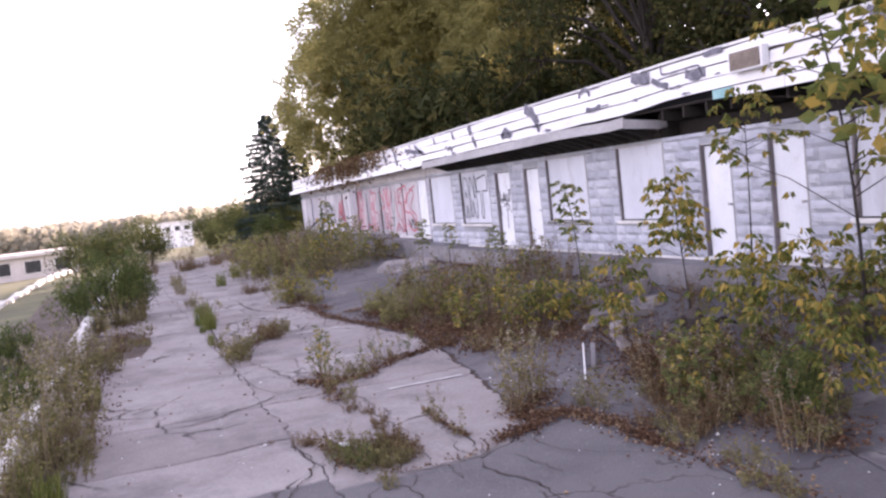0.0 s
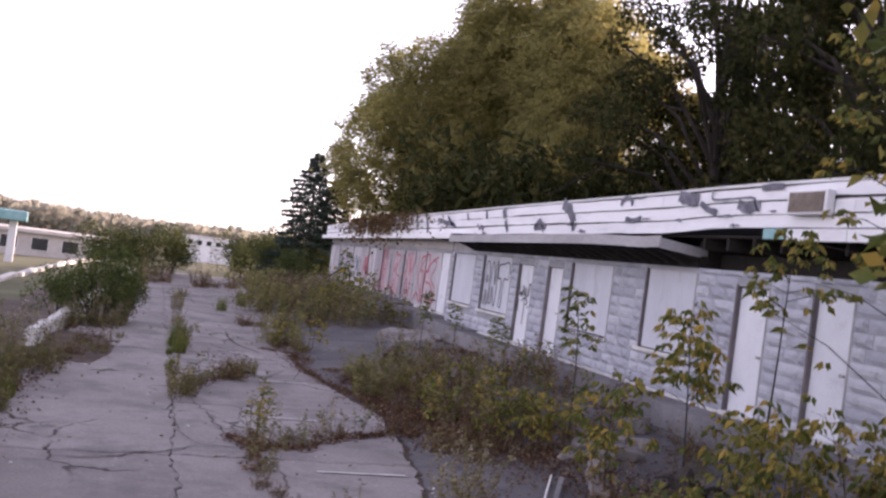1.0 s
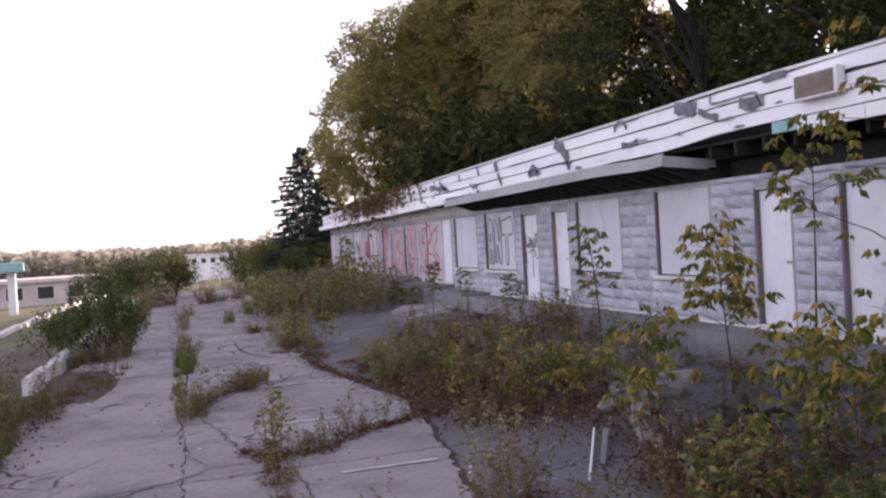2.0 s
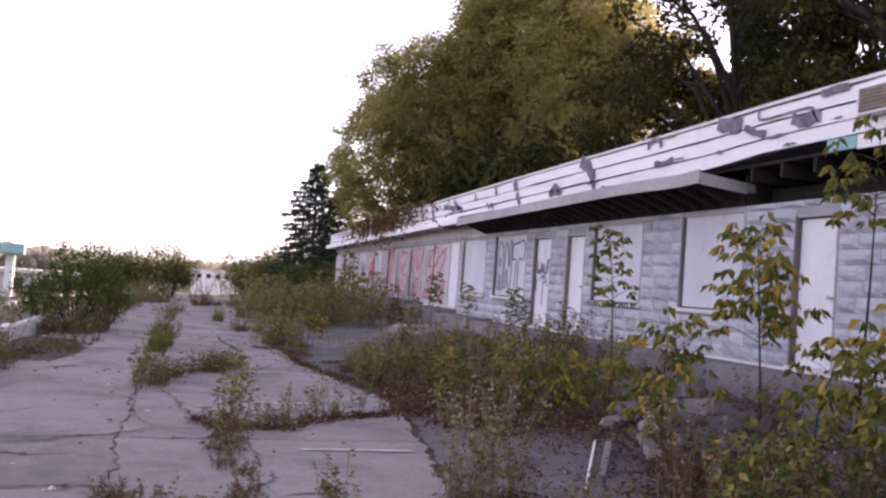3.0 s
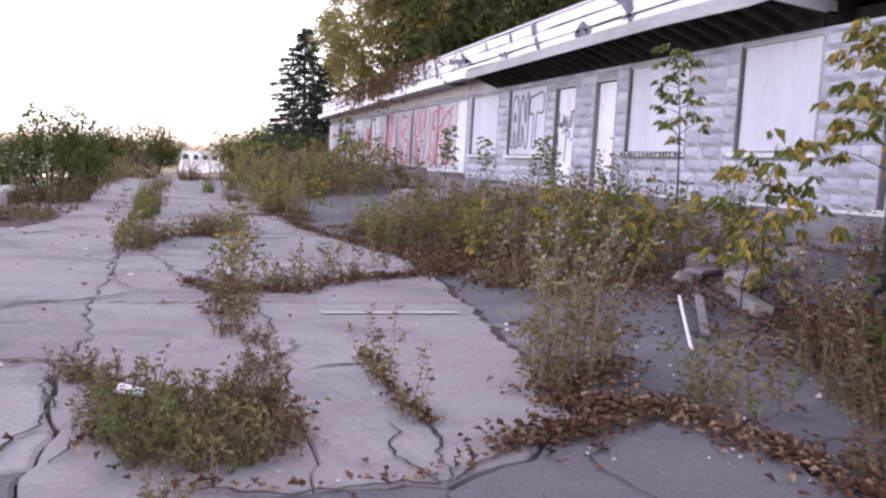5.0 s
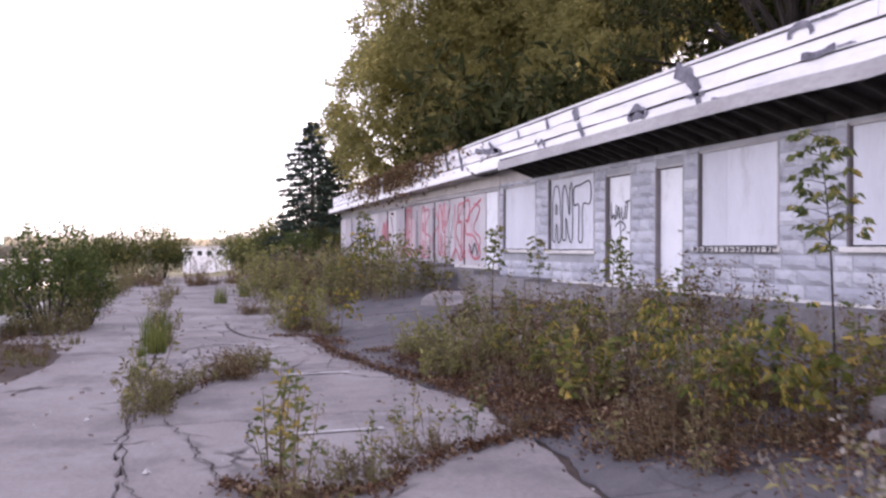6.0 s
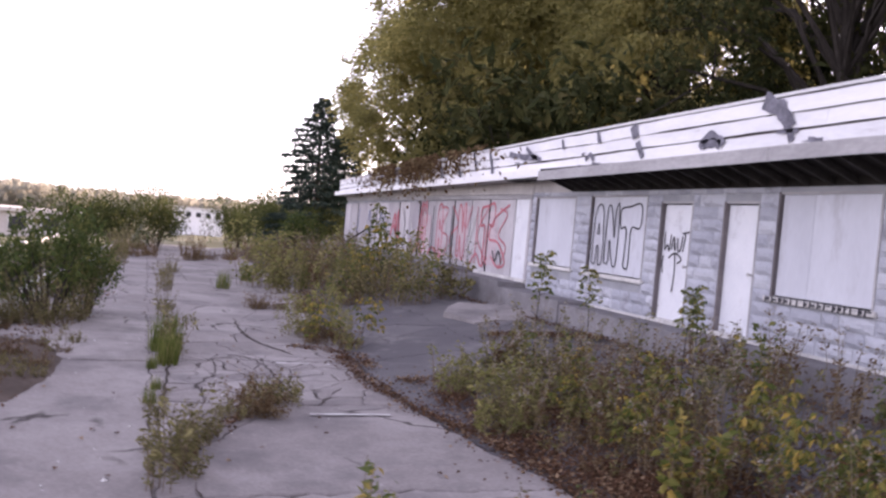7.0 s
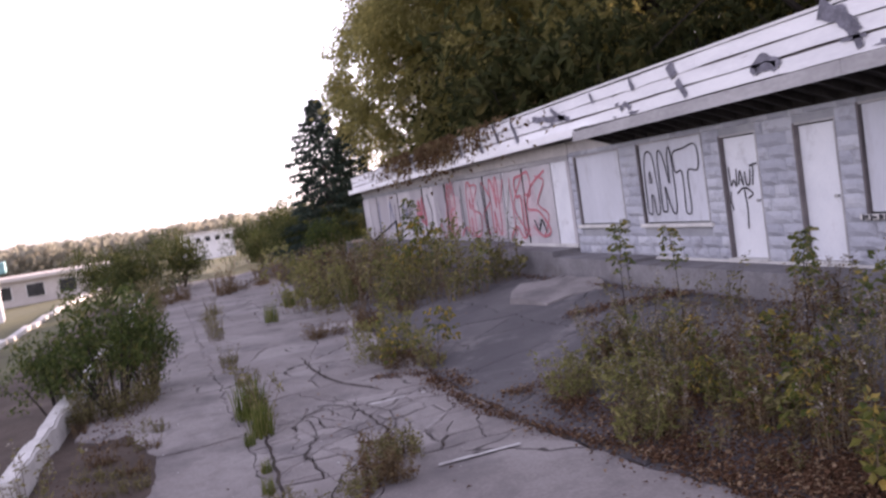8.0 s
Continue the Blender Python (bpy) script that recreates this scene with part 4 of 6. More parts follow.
for g in polys:
    cx, cy = sum(v[0] for v in g) / len(g), sum(v[1] for v in g) / len(g)
    if -1.3 < cx < 1.0 and 11.0 < cy < 14.2:
        done += crumble(g, 0.22, rc)
    elif -1.3 < cx < 0.0 and 8.5 < cy < 11.2:
        done += crumble(g, 0.6, rc)
    elif cx > -1.3 and cy > 14.2:
        done += crumble(g, 2.0, rc)
    else:
        done.append(g)
lot = thing("lot_pavement", "cracked grey concrete slabs with weeds in the joints", "pavement", kind="structure")
for g in done:
    ob = new("slab", slab_mesh(g, 0.011, 0.012 + rc.uniform(-0.005, 0.008), 0.10, ROUGH if sum(v[1] for v in g) / len(g) < 1.3 else CONCRETE, 1.6))
    ob.parent = lot
# darker, older asphalt towards the building
polys = []
ac_y = [-9, -4, 1.07, 4.9, 8.0, 11.1, 14.2, 18.5, 23, 29]
for a, b in zip(ac_y, ac_y[1:]):
    xa, xb = (1.68, 1.68) if b < 2 else (lot_edge(a) + 0.06, lot_edge(b) + 0.06)
    polys.append([(xa, a), (4.0, a), (4.0, b), (xb, b)])
    polys.append([(4.0, a), (6.1, a), (6.1, b), (4.0, b)])
patch = thing("asphalt_patch", "dark worn asphalt in front of the plinth, cracked", "pavement", kind="structure")
for g in [h for g in polys for h in crumble(g, 4.5, rc)]:
    ob = new("slab", slab_mesh(g, 0.010, 0.0 + rc.uniform(-0.012, 0.004), 0.12, ASPHALT))
    ob.parent = patch
# soil-filled cracks that wander over the slabs
cracks = thing("pavement_cracks", "dark soil-filled cracks across the old concrete", "crack", kind="structure")
CRACKS = [
    ([(-2.6, 4.55), (-2.09, 4.60), (-1.64, 4.90), (-1.34, 5.02), (-0.97, 5.40)], 0.045),
    ([(-1.42, 2.88), (-1.33, 2.2), (-1.42, 1.65), (-1.7, 1.2), (-1.9, 0.5)], 0.024),
    ([(-2.5, 2.92), (-1.84, 3.01), (-1.43, 3.02), (-1.15, 2.55)], 0.030),
    ([(-1.15, 1.75), (-1.25, 1.45)], 0.018),
    ([(-0.87, 1.07), (-0.70, 1.16), (-0.54, 1.06), (-0.26, 1.06), (-0.03, 1.06), (0.09, 0.98), (0.21, 1.12), (0.51, 1.33), (0.65, 1.46), (0.95, 1.52)], 0.030),
    ([(-0.87, 1.07), (-0.86, 0.78), (-0.77, 0.69), (-0.71, 0.42), (-0.75, -0.2)], 0.022),
    ([(0.08, 0.96), (0.03, 0.57), (0.08, 0.36), (0.18, 0.15), (0.2, -0.4)], 0.026),
    ([(-0.59, 0.98), (-0.64, 0.78), (-0.70, 0.64)], 0.012),
    ([(-0.27, 1.04), (-0.26, 0.73), (-0.25, 0.55)], 0.012),
    ([(0.42, 0.85), (0.43, 0.59), (0.49, 0.36), (0.52, 0.10)], 0.014),
    ([(0.27, 3.0), (0.25, 2.23), (0.25, 1.95), (0.28, 1.69), (0.12, 1.01)], 0.030),
    ([(0.10, 1.74), (0.03, 1.42), (0.04, 1.22), (0.10, 1.02)], 0.018),
    ([(-1.26, 9.62), (-1.28, 7.89), (-1.27, 6.54), (-1.17, 5.81), (-1.0, 5.4)], 0.020),
    ([(-0.81, 7.51), (-0.76, 6.89), (-0.67, 6.35), (-0.63, 6.0), (-0.45, 5.7)], 0.028),
    ([(-0.97, 5.40), (-0.5, 5.35), (-0.06, 5.37)], 0.030),
    ([(-0.98, 8.3), (-0.9, 7.8), (-0.81, 7.51), (-0.6, 7.3)], 0.025),
    ([(-1.04, 13.89), (-1.13, 11.78), (-1.25, 9.92)], 0.060),
    ([(-2.9, 13.3), (-2.05, 13.40), (-1.64, 13.46), (-1.21, 13.53)], 0.040),
    ([(-0.92, 13.44), (-0.45, 13.71), (-0.02, 14.02), (0.23, 13.08), (0.18, 11.66), (-0.26, 10.44)], 0.032),
    ([(-0.18, 11.47), (-0.65, 10.81), (-0.99, 9.62)], 0.032),
    ([(-0.60, 13.85), (-0.35, 13.0), (-0.10, 12.64), (0.0, 11.6)], 0.026),
    ([(-0.02, 14.82), (0.2, 13.9), (0.5, 12.99), (0.35, 12.2), (0.18, 11.66)], 0.026),
    ([(-0.45, 13.71), (-0.5, 12.7), (-0.75, 12.0), (-0.65, 10.81)], 0.022),
    ([(0.5, 12.99), (0.9, 13.3), (1.38, 13.1)], 0.020),
    ([(0.26, 18.29), (0.28, 16.10), (0.77, 14.26)], 0.07),
    ([(1.5, 0.0), (1.0, 0.4), (0.75, 0.9), (0.9, 1.45)], 0.012),
    ([(1.2, -2.0), (0.4, -1.6), (-0.7, -1.75), (-2.0, -1.5)], 0.022),
]
for k, (pts, wide) in enumerate(CRACKS):
    line = smooth_line(pts, 14)
    bm = bmesh.new()
    left, right = [], []
    for i, (x, y) in enumerate(line):
        x0, y0 = line[max(0, i - 1)]
        x1, y1 = line[min(len(line) - 1, i + 1)]
        d = math.hypot(x1 - x0, y1 - y0) or 1
        ox, oy = -(y1 - y0) / d, (x1 - x0) / d
        jog = 0.05 * noise.noise((x * 5, y * 5, k)) + 0.035 * noise.noise((x * 14, y * 14, k))
        taper = min(1.0, 0.25 + 4 * min(i, len(line) - 1 - i) / len(line))
        wa = wide * 0.32 * taper * (1 + 1.2 * noise.noise((x * 8, y * 8, 3.0 + k)))
        wb = wide * 0.32 * taper * (1 + 1.2 * noise.noise((x * 8, y * 8, 23.0 + k)))
        z = gz(x, y) + 0.0245
        left.append(bm.verts.new((x + ox * (jog + wa), y + oy * (jog + wa), z)))
        right.append(bm.verts.new((x + ox * (jog - wb), y + oy * (jog - wb), z)))
    for i in range(len(line) - 1):
        bm.faces.new((left[i], right[i], right[i + 1], left[i + 1]))
    part("crack", bm, SOIL_CRACK, cracks)
# soil washed over the slabs beside the kerb
def soil_drift(x, y, rx, ry, r, label):
    g = random.Random(r)
    vs, fs = [(x, y, gz(x, y) + 0.055)], []
    n_ = 44
    for ring, lift in ((0.55, 0.045), (0.9, 0.030), (1.0, 0.008)):
        for i in range(n_):
            a = i * math.tau / n_
            k = ring * (1 + 0.30 * noise.noise((math.cos(a) * 1.6 + r, math.sin(a) * 1.6, ring * 0.4)) + 0.10 * noise.noise((math.cos(a) * 6 + r, math.sin(a) * 6, 0)))
            px, py = x + rx * k * math.cos(a), y + ry * k * math.sin(a)
            vs.append((px, py, gz(px, py) + lift + 0.008 * g.random()))
    for i in range(n_):
        j = (i + 1) % n_
        fs.append((0, 1 + i, 1 + j))
        for q in (0, 1):
            o = 1 + q * n_
            fs.append((o + i, o + n_ + i, o + n_ + j, o + j))
    me = raw_mesh("soil_drift", vs, fs, DIRT)
    for p in me.polygons:
        p.use_smooth = True
    tagged(new("soil_drift", me), label, "soil", "soil drifts", "structure")


soil_drift(-3.05, 12.9, 0.75, 2.3, 3, "dark soil washed over the slabs beside the kerb")
# parking lines: y, from x, to x
for y, a, b in ((4.40, 0.05, 1.40), (7.25, 0.02, 0.95), (10.55, 0.32, 1.25), (13.6, 0.4, 1.2)):
    bm = bmesh.new()
    xs_ = np.arange(a, b, 0.06)
    lo = [(x, y - 0.03 + 0.012 * noise.noise((x * 9, y, 0))) for x in xs_]
    hi = [(x, y + 0.03 + 0.012 * noise.noise((x * 9, y, 5))) for x in xs_]
    top = [(bm.verts.new((*p, 0.0265)), bm.verts.new((*q, 0.0265))) for p, q in zip(lo, hi)]
    for i, (s, t) in enumerate(zip(top, top[1:])):
        if noise.noise((xs_[i] * 3.5, y * 2, 2)) > -0.22:
            bm.faces.new((s[0], t[0], t[1], s[1]))
    tagged(part("parking_line", bm, LINE_PAINT), "faded white parking line painted on the concrete", "parking line", "parking lines", "structure")

# ---- fallen leaves in the joints and against the edges ----
rg = np.random.default_rng(7)


def litter_line(pts, width, n, size=0.055):
    p = np.array(smooth_line(pts, 10))
    i = rg.integers(0, len(p) - 1, n)
    t = rg.random(n)[:, None]
    q = p[i] * (1 - t) + p[i + 1] * t + rg.normal(size=(n, 2)) * width * (0.35 + 0.65 * np.abs(np.sin(i * 0.37)))[:, None]
    return [(x, y, gz(x, y) + 0.025 + abs(rg.normal()) * 0.018) for x, y in q]


leaves = []
leaves += litter_line([(-0.6, 5.95), (-0.45, 5.6), (-0.06, 5.5), (0.29, 5.5), (0.75, 5.98), (1.2, 6.3), (1.6, 6.5), (2.2, 6.7)], 0.09, 1500)
leaves += litter_line([(0.55, 1.38), (0.9, 1.5), (1.24, 1.79), (1.5, 1.72), (1.59, 1.29), (1.67, 1.0), (1.64, 0.55), (1.6, 0.1), (1.7, -1.5), (1.75, -3.5)], 0.13, 2400)
leaves += litter_line([(1.0, 1.9), (1.3, 2.3), (1.7, 2.6)], 0.16, 700)
leaves += litter_line([(0.9, 1.55), (0.5, 1.33), (-0.1, 1.04), (-0.8, 1.15)], 0.03, 120)
leaves += litter_line([(2.1, 6.5), (2.1, 7.6), (2.08, 8.6), (1.9, 9.6), (1.6, 11.0), (1.42, 12.6), (1.5, 14.2)], 0.12, 2600)
leaves += litter_line([(3.0, 6.0), (3.2, 8.0), (3.1, 10.5)], 0.6, 6500)
leaves += litter_line([(2.5, 7.5), (2.3, 9.5), (2.3, 11.8)], 0.28, 3200)
leaves += litter_line([(3.6, 0.5), (3.6, 3.0), (3.4, 5.5)], 0.6, 5200)
leaves += litter_line([(2.6, -1.0), (2.8, 0.6), (3.3, 1.8)], 0.3, 2000)
leaves += litter_line([(2.6, 5.0), (2.8, 6.5), (2.7, 8.0)], 0.25, 2200)
leaves += litter_line([(-1.1, 8.6), (-0.9, 9.4), (-0.3, 10.6), (0.15, 11.3)], 0.07, 500)
leaves += litter_line([(0.9, 15.2), (1.6, 14.6), (1.75, 13.4)], 0.15, 500)
leaves += litter_line([(5.6, 4.0), (5.8, 9.0), (5.8, 14.0), (5.8, 19.0), (5.8, 24)], 0.13, 1800)
leaves += litter_line([(4.4, 15.2), (5.2, 14.6), (5.8, 14.0)], 0.2, 1300)
leaves += litter_line([(2.0, 12.5), (3.0, 12.2), (4.4, 12.6)], 0.22, 900)
leaves += litter_line([(-1.0, 1.8), (-0.7, 1.6), (-0.4, 1.9)], 0.16, 500)
leaves += litter_line([(-0.45, 4.2), (-0.35, 5.2), (-0.25, 6.2)], 0.10, 450)
leaves += litter_line([(-3.5, 4.0), (-3.3, 10.0), (-2.9, 16.0), (-2.3, 22)], 0.25, 1500)
leaves += litter_line([(0.27, 3.0), (0.25, 2.2), (0.26, 1.7)], 0.04, 220)
leaves += litter_line([(2.9, 2.2), (3.4, 2.6), (4.2, 2.7)], 0.35, 2200)
leaves += litter_line([(2.3, 5.6), (2.6, 7.0), (2.5, 8.4)], 0.3, 2000)
litter = new("fallen_leaves", leaf_mesh("fallen_leaves", leaves, 0.042, LITTER, rg, 0.75, flat=0.7, fold=0.5))
tagged(litter, "brown and rust fallen leaves drifted along the cracks", "leaf litter", kind="stuff")
loose = [(x, y, gz(x, y) + 0.03) for x, y in zip(rg.uniform(-3.5, 6, 300), rg.uniform(-3, 22, 300))]
tagged(new("scattered_leaves", leaf_mesh("scattered_leaves", loose, 0.055, LITTER, rg, 0.75, flat=0.85, fold=0.3)),
       "single dry leaves scattered over the lot", "leaf litter", kind="stuff")

# pale grit and scraps lying about
g = np.random.default_rng(33)
vs, fs = [], []
for _ in range(260):
    x, y = (g.uniform(-3.2, 2.6), g.uniform(-2, 16)) if g.random() < 0.6 else (g.normal(1.9, 0.35), g.uniform(-1, 4))
    s = g.uniform(0.005, 0.014) * (2.4 if g.random() < 0.08 else 1)
    z = gz(x, y) + 0.018
    k = len(vs)
    vs += [(x - s, y, z), (x, y - s * 0.7, z), (x + s, y + s * 0.2, z), (x + s * 0.1, y + s, z), (x, y, z + s * 0.9)]
    fs += [(k, k + 1, k + 4), (k + 1, k + 2, k + 4), (k + 2, k + 3, k + 4), (k + 3, k, k + 4), (k + 3, k + 2, k + 1, k)]
tagged(new("grit", raw_mesh("grit", vs, fs, KERB_PAINT)), "pale grit and small scraps on the concrete", "grit", kind="stuff")

# ---- plants ----
def weed(kind, height, stems, r, spread, leaf_n, leaf_size, leaf_mat, label, seeds=0, wide=0.38, lean_by=1.0):
    """A clump of stalks with narrow leaves: a thing with a part for its stalks and one for its leaves."""
    g = np.random.default_rng(r)
    root = thing(kind, label, "weed", kind + "s")
    bm = bmesh.new()
    spots, ways, heads = [], [], []
    for s in range(stems):
        a, d = g.uniform(0, math.tau), spread * math.sqrt(g.random())
        h = height * (0.35 + 0.8 * g.random() ** 1.6)
        lean = np.array([math.cos(a), math.sin(a)]) * g.uniform(0.05, 0.35) * h * lean_by
        base = np.array([d * math.cos(a), d * math.sin(a)])
        pts = [(*(base + lean * t ** 1.6 + g.normal(size=2) * 0.012), h * t - (0.04 if t == 0 else 0)) for t in (0, 0.35, 0.7, 1.0)]
        tube(bm, pts, [0.006, 0.005, 0.004, 0.002], 3)
        for k in range(leaf_n):
            t = g.uniform(0.18, 1.0) if k % 3 else g.uniform(0.75, 1.05)
            c = base + lean * t ** 1.6
            b = g.uniform(0, math.tau)
            o = leaf_size * g.uniform(0.3, 1.0)
            spots.append((c[0] + o * math.cos(b), c[1] + o * math.sin(b), h * t + g.normal() * 0.01))
            ways.append((math.cos(b), math.sin(b), g.uniform(-0.5, 0.7)))
        for k in range(seeds if h > 0.55 * height else 0):
            heads.append((base[0] + lean[0] + g.normal() * 0.025, base[1] + lean[1] + g.normal() * 0.025, h * (1 - 0.16 * g.random()) + 0.02))
    rest(part("stalk_bunch", bm, STALK, root))
    if heads:
        ob = rest(new("seed_head_bunch", leaf_mesh("seed_head_bunch", heads, 0.03, SEED, g, 0.8)))
        ob.parent = root
    ob = rest(new("leaves", leaf_mesh("leaves", spots, leaf_size, leaf_mat, g, wide, along=ways)))
    ob.parent = root
    return root


def grass_tuft(r, height, blades, spread):
    g = np.random.default_rng(r)
    vs, fs = [], []
    for _ in range(blades):
        a, d = g.uniform(0, math.tau), spread * math.sqrt(g.random())
        b = g.uniform(0, math.tau)
        h = height * g.uniform(0.4, 1.0)
        c, o = np.array([d * math.cos(a), d * math.sin(a), -0.02]), np.array([math.cos(b), math.sin(b), 0])
        s = np.array([-math.sin(b), math.cos(b), 0]) * 0.006
        out = g.uniform(0.1, 0.5) * h
        m, tip = c + o * out * 0.35 + np.array([0, 0, h * 0.6]), c + o * out + np.array([0, 0, h])
        k = len(vs)
        vs += [tuple(c - s), tuple(c + s), tuple(m + s * 0.8), tuple(m - s * 0.8), tuple(tip)]
        fs += [(k, k + 1, k + 2, k + 3), (k + 3, k + 2, k + 4)]
    ob = new("grass_tuft", raw_mesh("grass_tuft", vs, fs, GRASS))
    return tagged(ob, "tuft of long yellow-green grass in a crack", "grass", "grass tufts")


def sapling(r, height, branches, leaf_n, leaf_size, leaf_mat, label, kind="sapling", clump=0.28, low=0.25, droop=0.5, reach=0.30):
    """A thin young tree: bent stem, side branches and bunches of broad drooping leaves."""
    g = np.random.default_rng(r)
    root = thing(kind, label, "sapling", kind + "s")
    bm = bmesh.new()
    bend = g.normal(size=2) * 0.08 * height
    stem = lambda t: np.array([bend[0] * t * t + 0.02 * math.sin(5 * t + r), bend[1] * t * t + 0.02 * math.cos(4 * t + r), height * t - 0.05 * (t == 0)])
    ts = np.linspace(0, 1, 9)
    k = 0.005 + 0.0042 * height
    tube(bm, [tuple(stem(t)) for t in ts], [k * (1.05 - 0.85 * t) for t in ts], 6)
    part("stem", bm, BARK, root)
    spots, ways = [], []
    for i in range(branches):
        t = low + (1 - low) * (i + g.random()) / branches
        b0 = stem(min(t, 1))
        a = i * 2.4 + g.normal() * 0.4
        ln = height * reach * (1.15 - t) * g.uniform(0.7, 1.3) + 0.12
        tip = b0 + np.array([math.cos(a) * ln, math.sin(a) * ln, ln * g.uniform(0.1, 0.6)])
        mid = (b0 + tip) / 2 + np.array([0, 0, 0.06 * ln])
        bm = bmesh.new()
        tube(bm, [tuple(b0), tuple(mid), tuple(tip)], [k * 0.45, k * 0.3, k * 0.12], 4)
        part("branch", bm, BARK, root)
        bunches = max(2, leaf_n // 4)
        for j in range(bunches):
            u = 0.45 + 0.6 * (j + g.random()) / bunches
            c = (b0 * (1 - u) ** 2 + 2 * mid * u * (1 - u) + tip * u ** 2) if u < 1 else tip
            c = c + g.normal(size=3) * clump * 0.16
            for q in range(5):
                w_ = a + (q - 2) * 0.75 + g.normal() * 0.25
                o = np.array([math.cos(w_), math.sin(w_), -0.35 - 0.5 * droop * g.random()])
                spots.append(tuple(c + o * leaf_size * 0.55))
                ways.append(tuple(o))
    ob = rest(new("leaves", leaf_mesh("leaves", spots, leaf_size, leaf_mat, g, 0.46, droop=droop, along=np.array(ways) * 2)))
    ob.parent = root
    return root


def place(ob, x, y, turn=0.0, size=1.0, sink=0.0, first=[]):
    """The thing itself the first time, a copy of it after that, set on the ground."""
    m = Matrix.LocRotScale((x, y, gz(x, y) - sink), Euler((0, 0, turn)), None)
    if ob.name not in first:
        first.append(ob.name)
        ob.scale = (size, size, size)
        ob.matrix_basis = m @ Matrix.Diagonal((size, size, size, 1))
        return ob
    ob2 = copy_thing(ob, m)
    ob2.scale = (size, size, size)
    return ob2


W_TALL = [weed("tall_weed", 1.0, 18, 31 + i, 0.26, 17, 0.068, (LEAF_WEED, LEAF_BROWN, LEAF_WEED)[i],
               ("tall olive weed clump with pale seeding tops", "dry brown weed clump with thin stalks", "tall yellow-green weed clump")[i], (16, 12, 0)[i]) for i in range(3)]
W_LOW = [weed("low_weed", 0.42, 30, 41 + i, 0.30, 14, 0.06, (LEAF_WEED, LEAF_BROWN, LEAF_GREEN)[i],
              ("low green-brown weed clump in a crack", "low rusty dry weed clump", "low leafy green weed clump")[i]) for i in range(3)]
W_THIN = [weed("thin_weed", 0.8, 6, 51 + i, 0.12, 16, 0.08, (LEAF_WEED, LEAF_GREEN)[i], ("thin single weed stalks with small leaves", "slender green weed with broad leaves")[i]) for i in range(2)]
W_GOLD = [weed("goldenrod", 1.15, 11, 71 + i, 0.30, 30, 0.095, LEAF_GOLD, "bright yellow-green goldenrod clump, ragged and tall") for i in range(1)]
W_BROAD = [weed("broad_leaved_weed", 0.85, 7, 81 + i, 0.26, 20, 0.11, (LEAF_GREEN, LEAF_WEED, LEAF_YELLOW)[i],
                ("leafy green weed with broad leaves on dark stems", "leafy yellow-green weed with broad leaves", "leafy weed with yellowing broad leaves")[i], wide=0.58) for i in range(3)]
W_PALE = [weed("pale_weed", 0.55, 26, 91 + i, 0.30, 12, 0.075, LEAF_GOLD, "pale green clump of upright thin stalks", 4, lean_by=0.4) for i in range(2)]
W_GRASS = [grass_tuft(61 + i, 0.55, 110, 0.16) for i in range(2)]
rw = random.Random(77)


def scatter(kinds, n, x0, x1, y0, y1, s0, s1, keep=None):
    for _ in range(n):
        x, y = rw.uniform(x0, x1), rw.uniform(y0, y1)
        if keep and not keep(x, y):
            continue
        place(rw.choice(kinds), x, y, rw.uniform(0, 6.3), rw.uniform(s0, s1))


def along(kinds, pts, n, wid, s0, s1):
    p = smooth_line(pts, 8)
    for k in range(n):
        q = p[min(len(p) - 1, int((k + rw.random()) / n * len(p)))]
        place(rw.choice(kinds), q[0] + rw.gauss(0, wid), q[1] + rw.gauss(0, wid), rw.uniform(0, 6.3), rw.uniform(s0, s1))


# weeds in the joints of the lot
along([W_LOW[0], W_LOW[2], W_LOW[1]], [(-1.12, 1.9), (-0.98, 1.52), (-0.80, 1.35), (-0.60, 1.42), (-0.44, 1.6)], 10, 0.05, 0.34, 0.55)
along([W_LOW[1], W_LOW[0], W_LOW[1]], [(-1.15, 2.15), (-0.85, 1.9), (-0.6, 1.85), (-0.45, 2.1)], 9, 0.06, 0.4, 0.6)
along([W_LOW[1]], [(-1.3, 2.75), (-1.05, 2.45)], 3, 0.04, 0.3, 0.5)
along([W_THIN[0], W_LOW[1]], [(-0.45, 2.3), (-0.40, 2.8), (-0.38, 3.4), (-0.40, 4.2)], 6, 0.05, 0.25, 0.42)
along([W_THIN[0], W_LOW[1], W_LOW[0]], [(-0.4, 4.2), (-0.3, 5.3), (0.2, 5.8)], 7, 0.08, 0.35, 0.6)
along([W_THIN[1]], [(-0.28, 5.4), (-0.22, 6.6)], 3, 0.05, 0.8, 1.05)
along([W_LOW[1]], [(0.2, 5.85), (1.2, 6.45), (2.2, 7.0)], 7, 0.05, 0.3, 0.5)
along([W_THIN[0]], [(0.3, 2.9), (0.22, 1.75)], 4, 0.04, 0.3, 0.45)
along([W_LOW[0], W_THIN[0]], [(-1.2, 8.2), (-1.1, 8.8), (-1.0, 9.3)], 6, 0.07, 0.5, 0.85)
along([W_LOW[0], W_LOW[1]], [(-1.0, 9.3), (-0.4, 10.5), (0.15, 11.3)], 7, 0.07, 0.45, 0.8)
along([W_GRASS[0], W_THIN[0]], [(-1.0, 13.2), (-1.0, 14.6)], 6, 0.07, 0.8, 1.3)
along([W_LOW[0], W_GRASS[1]], [(-1.25, 10.5), (-1.25, 13.0)], 4, 0.05, 0.4, 0.7)
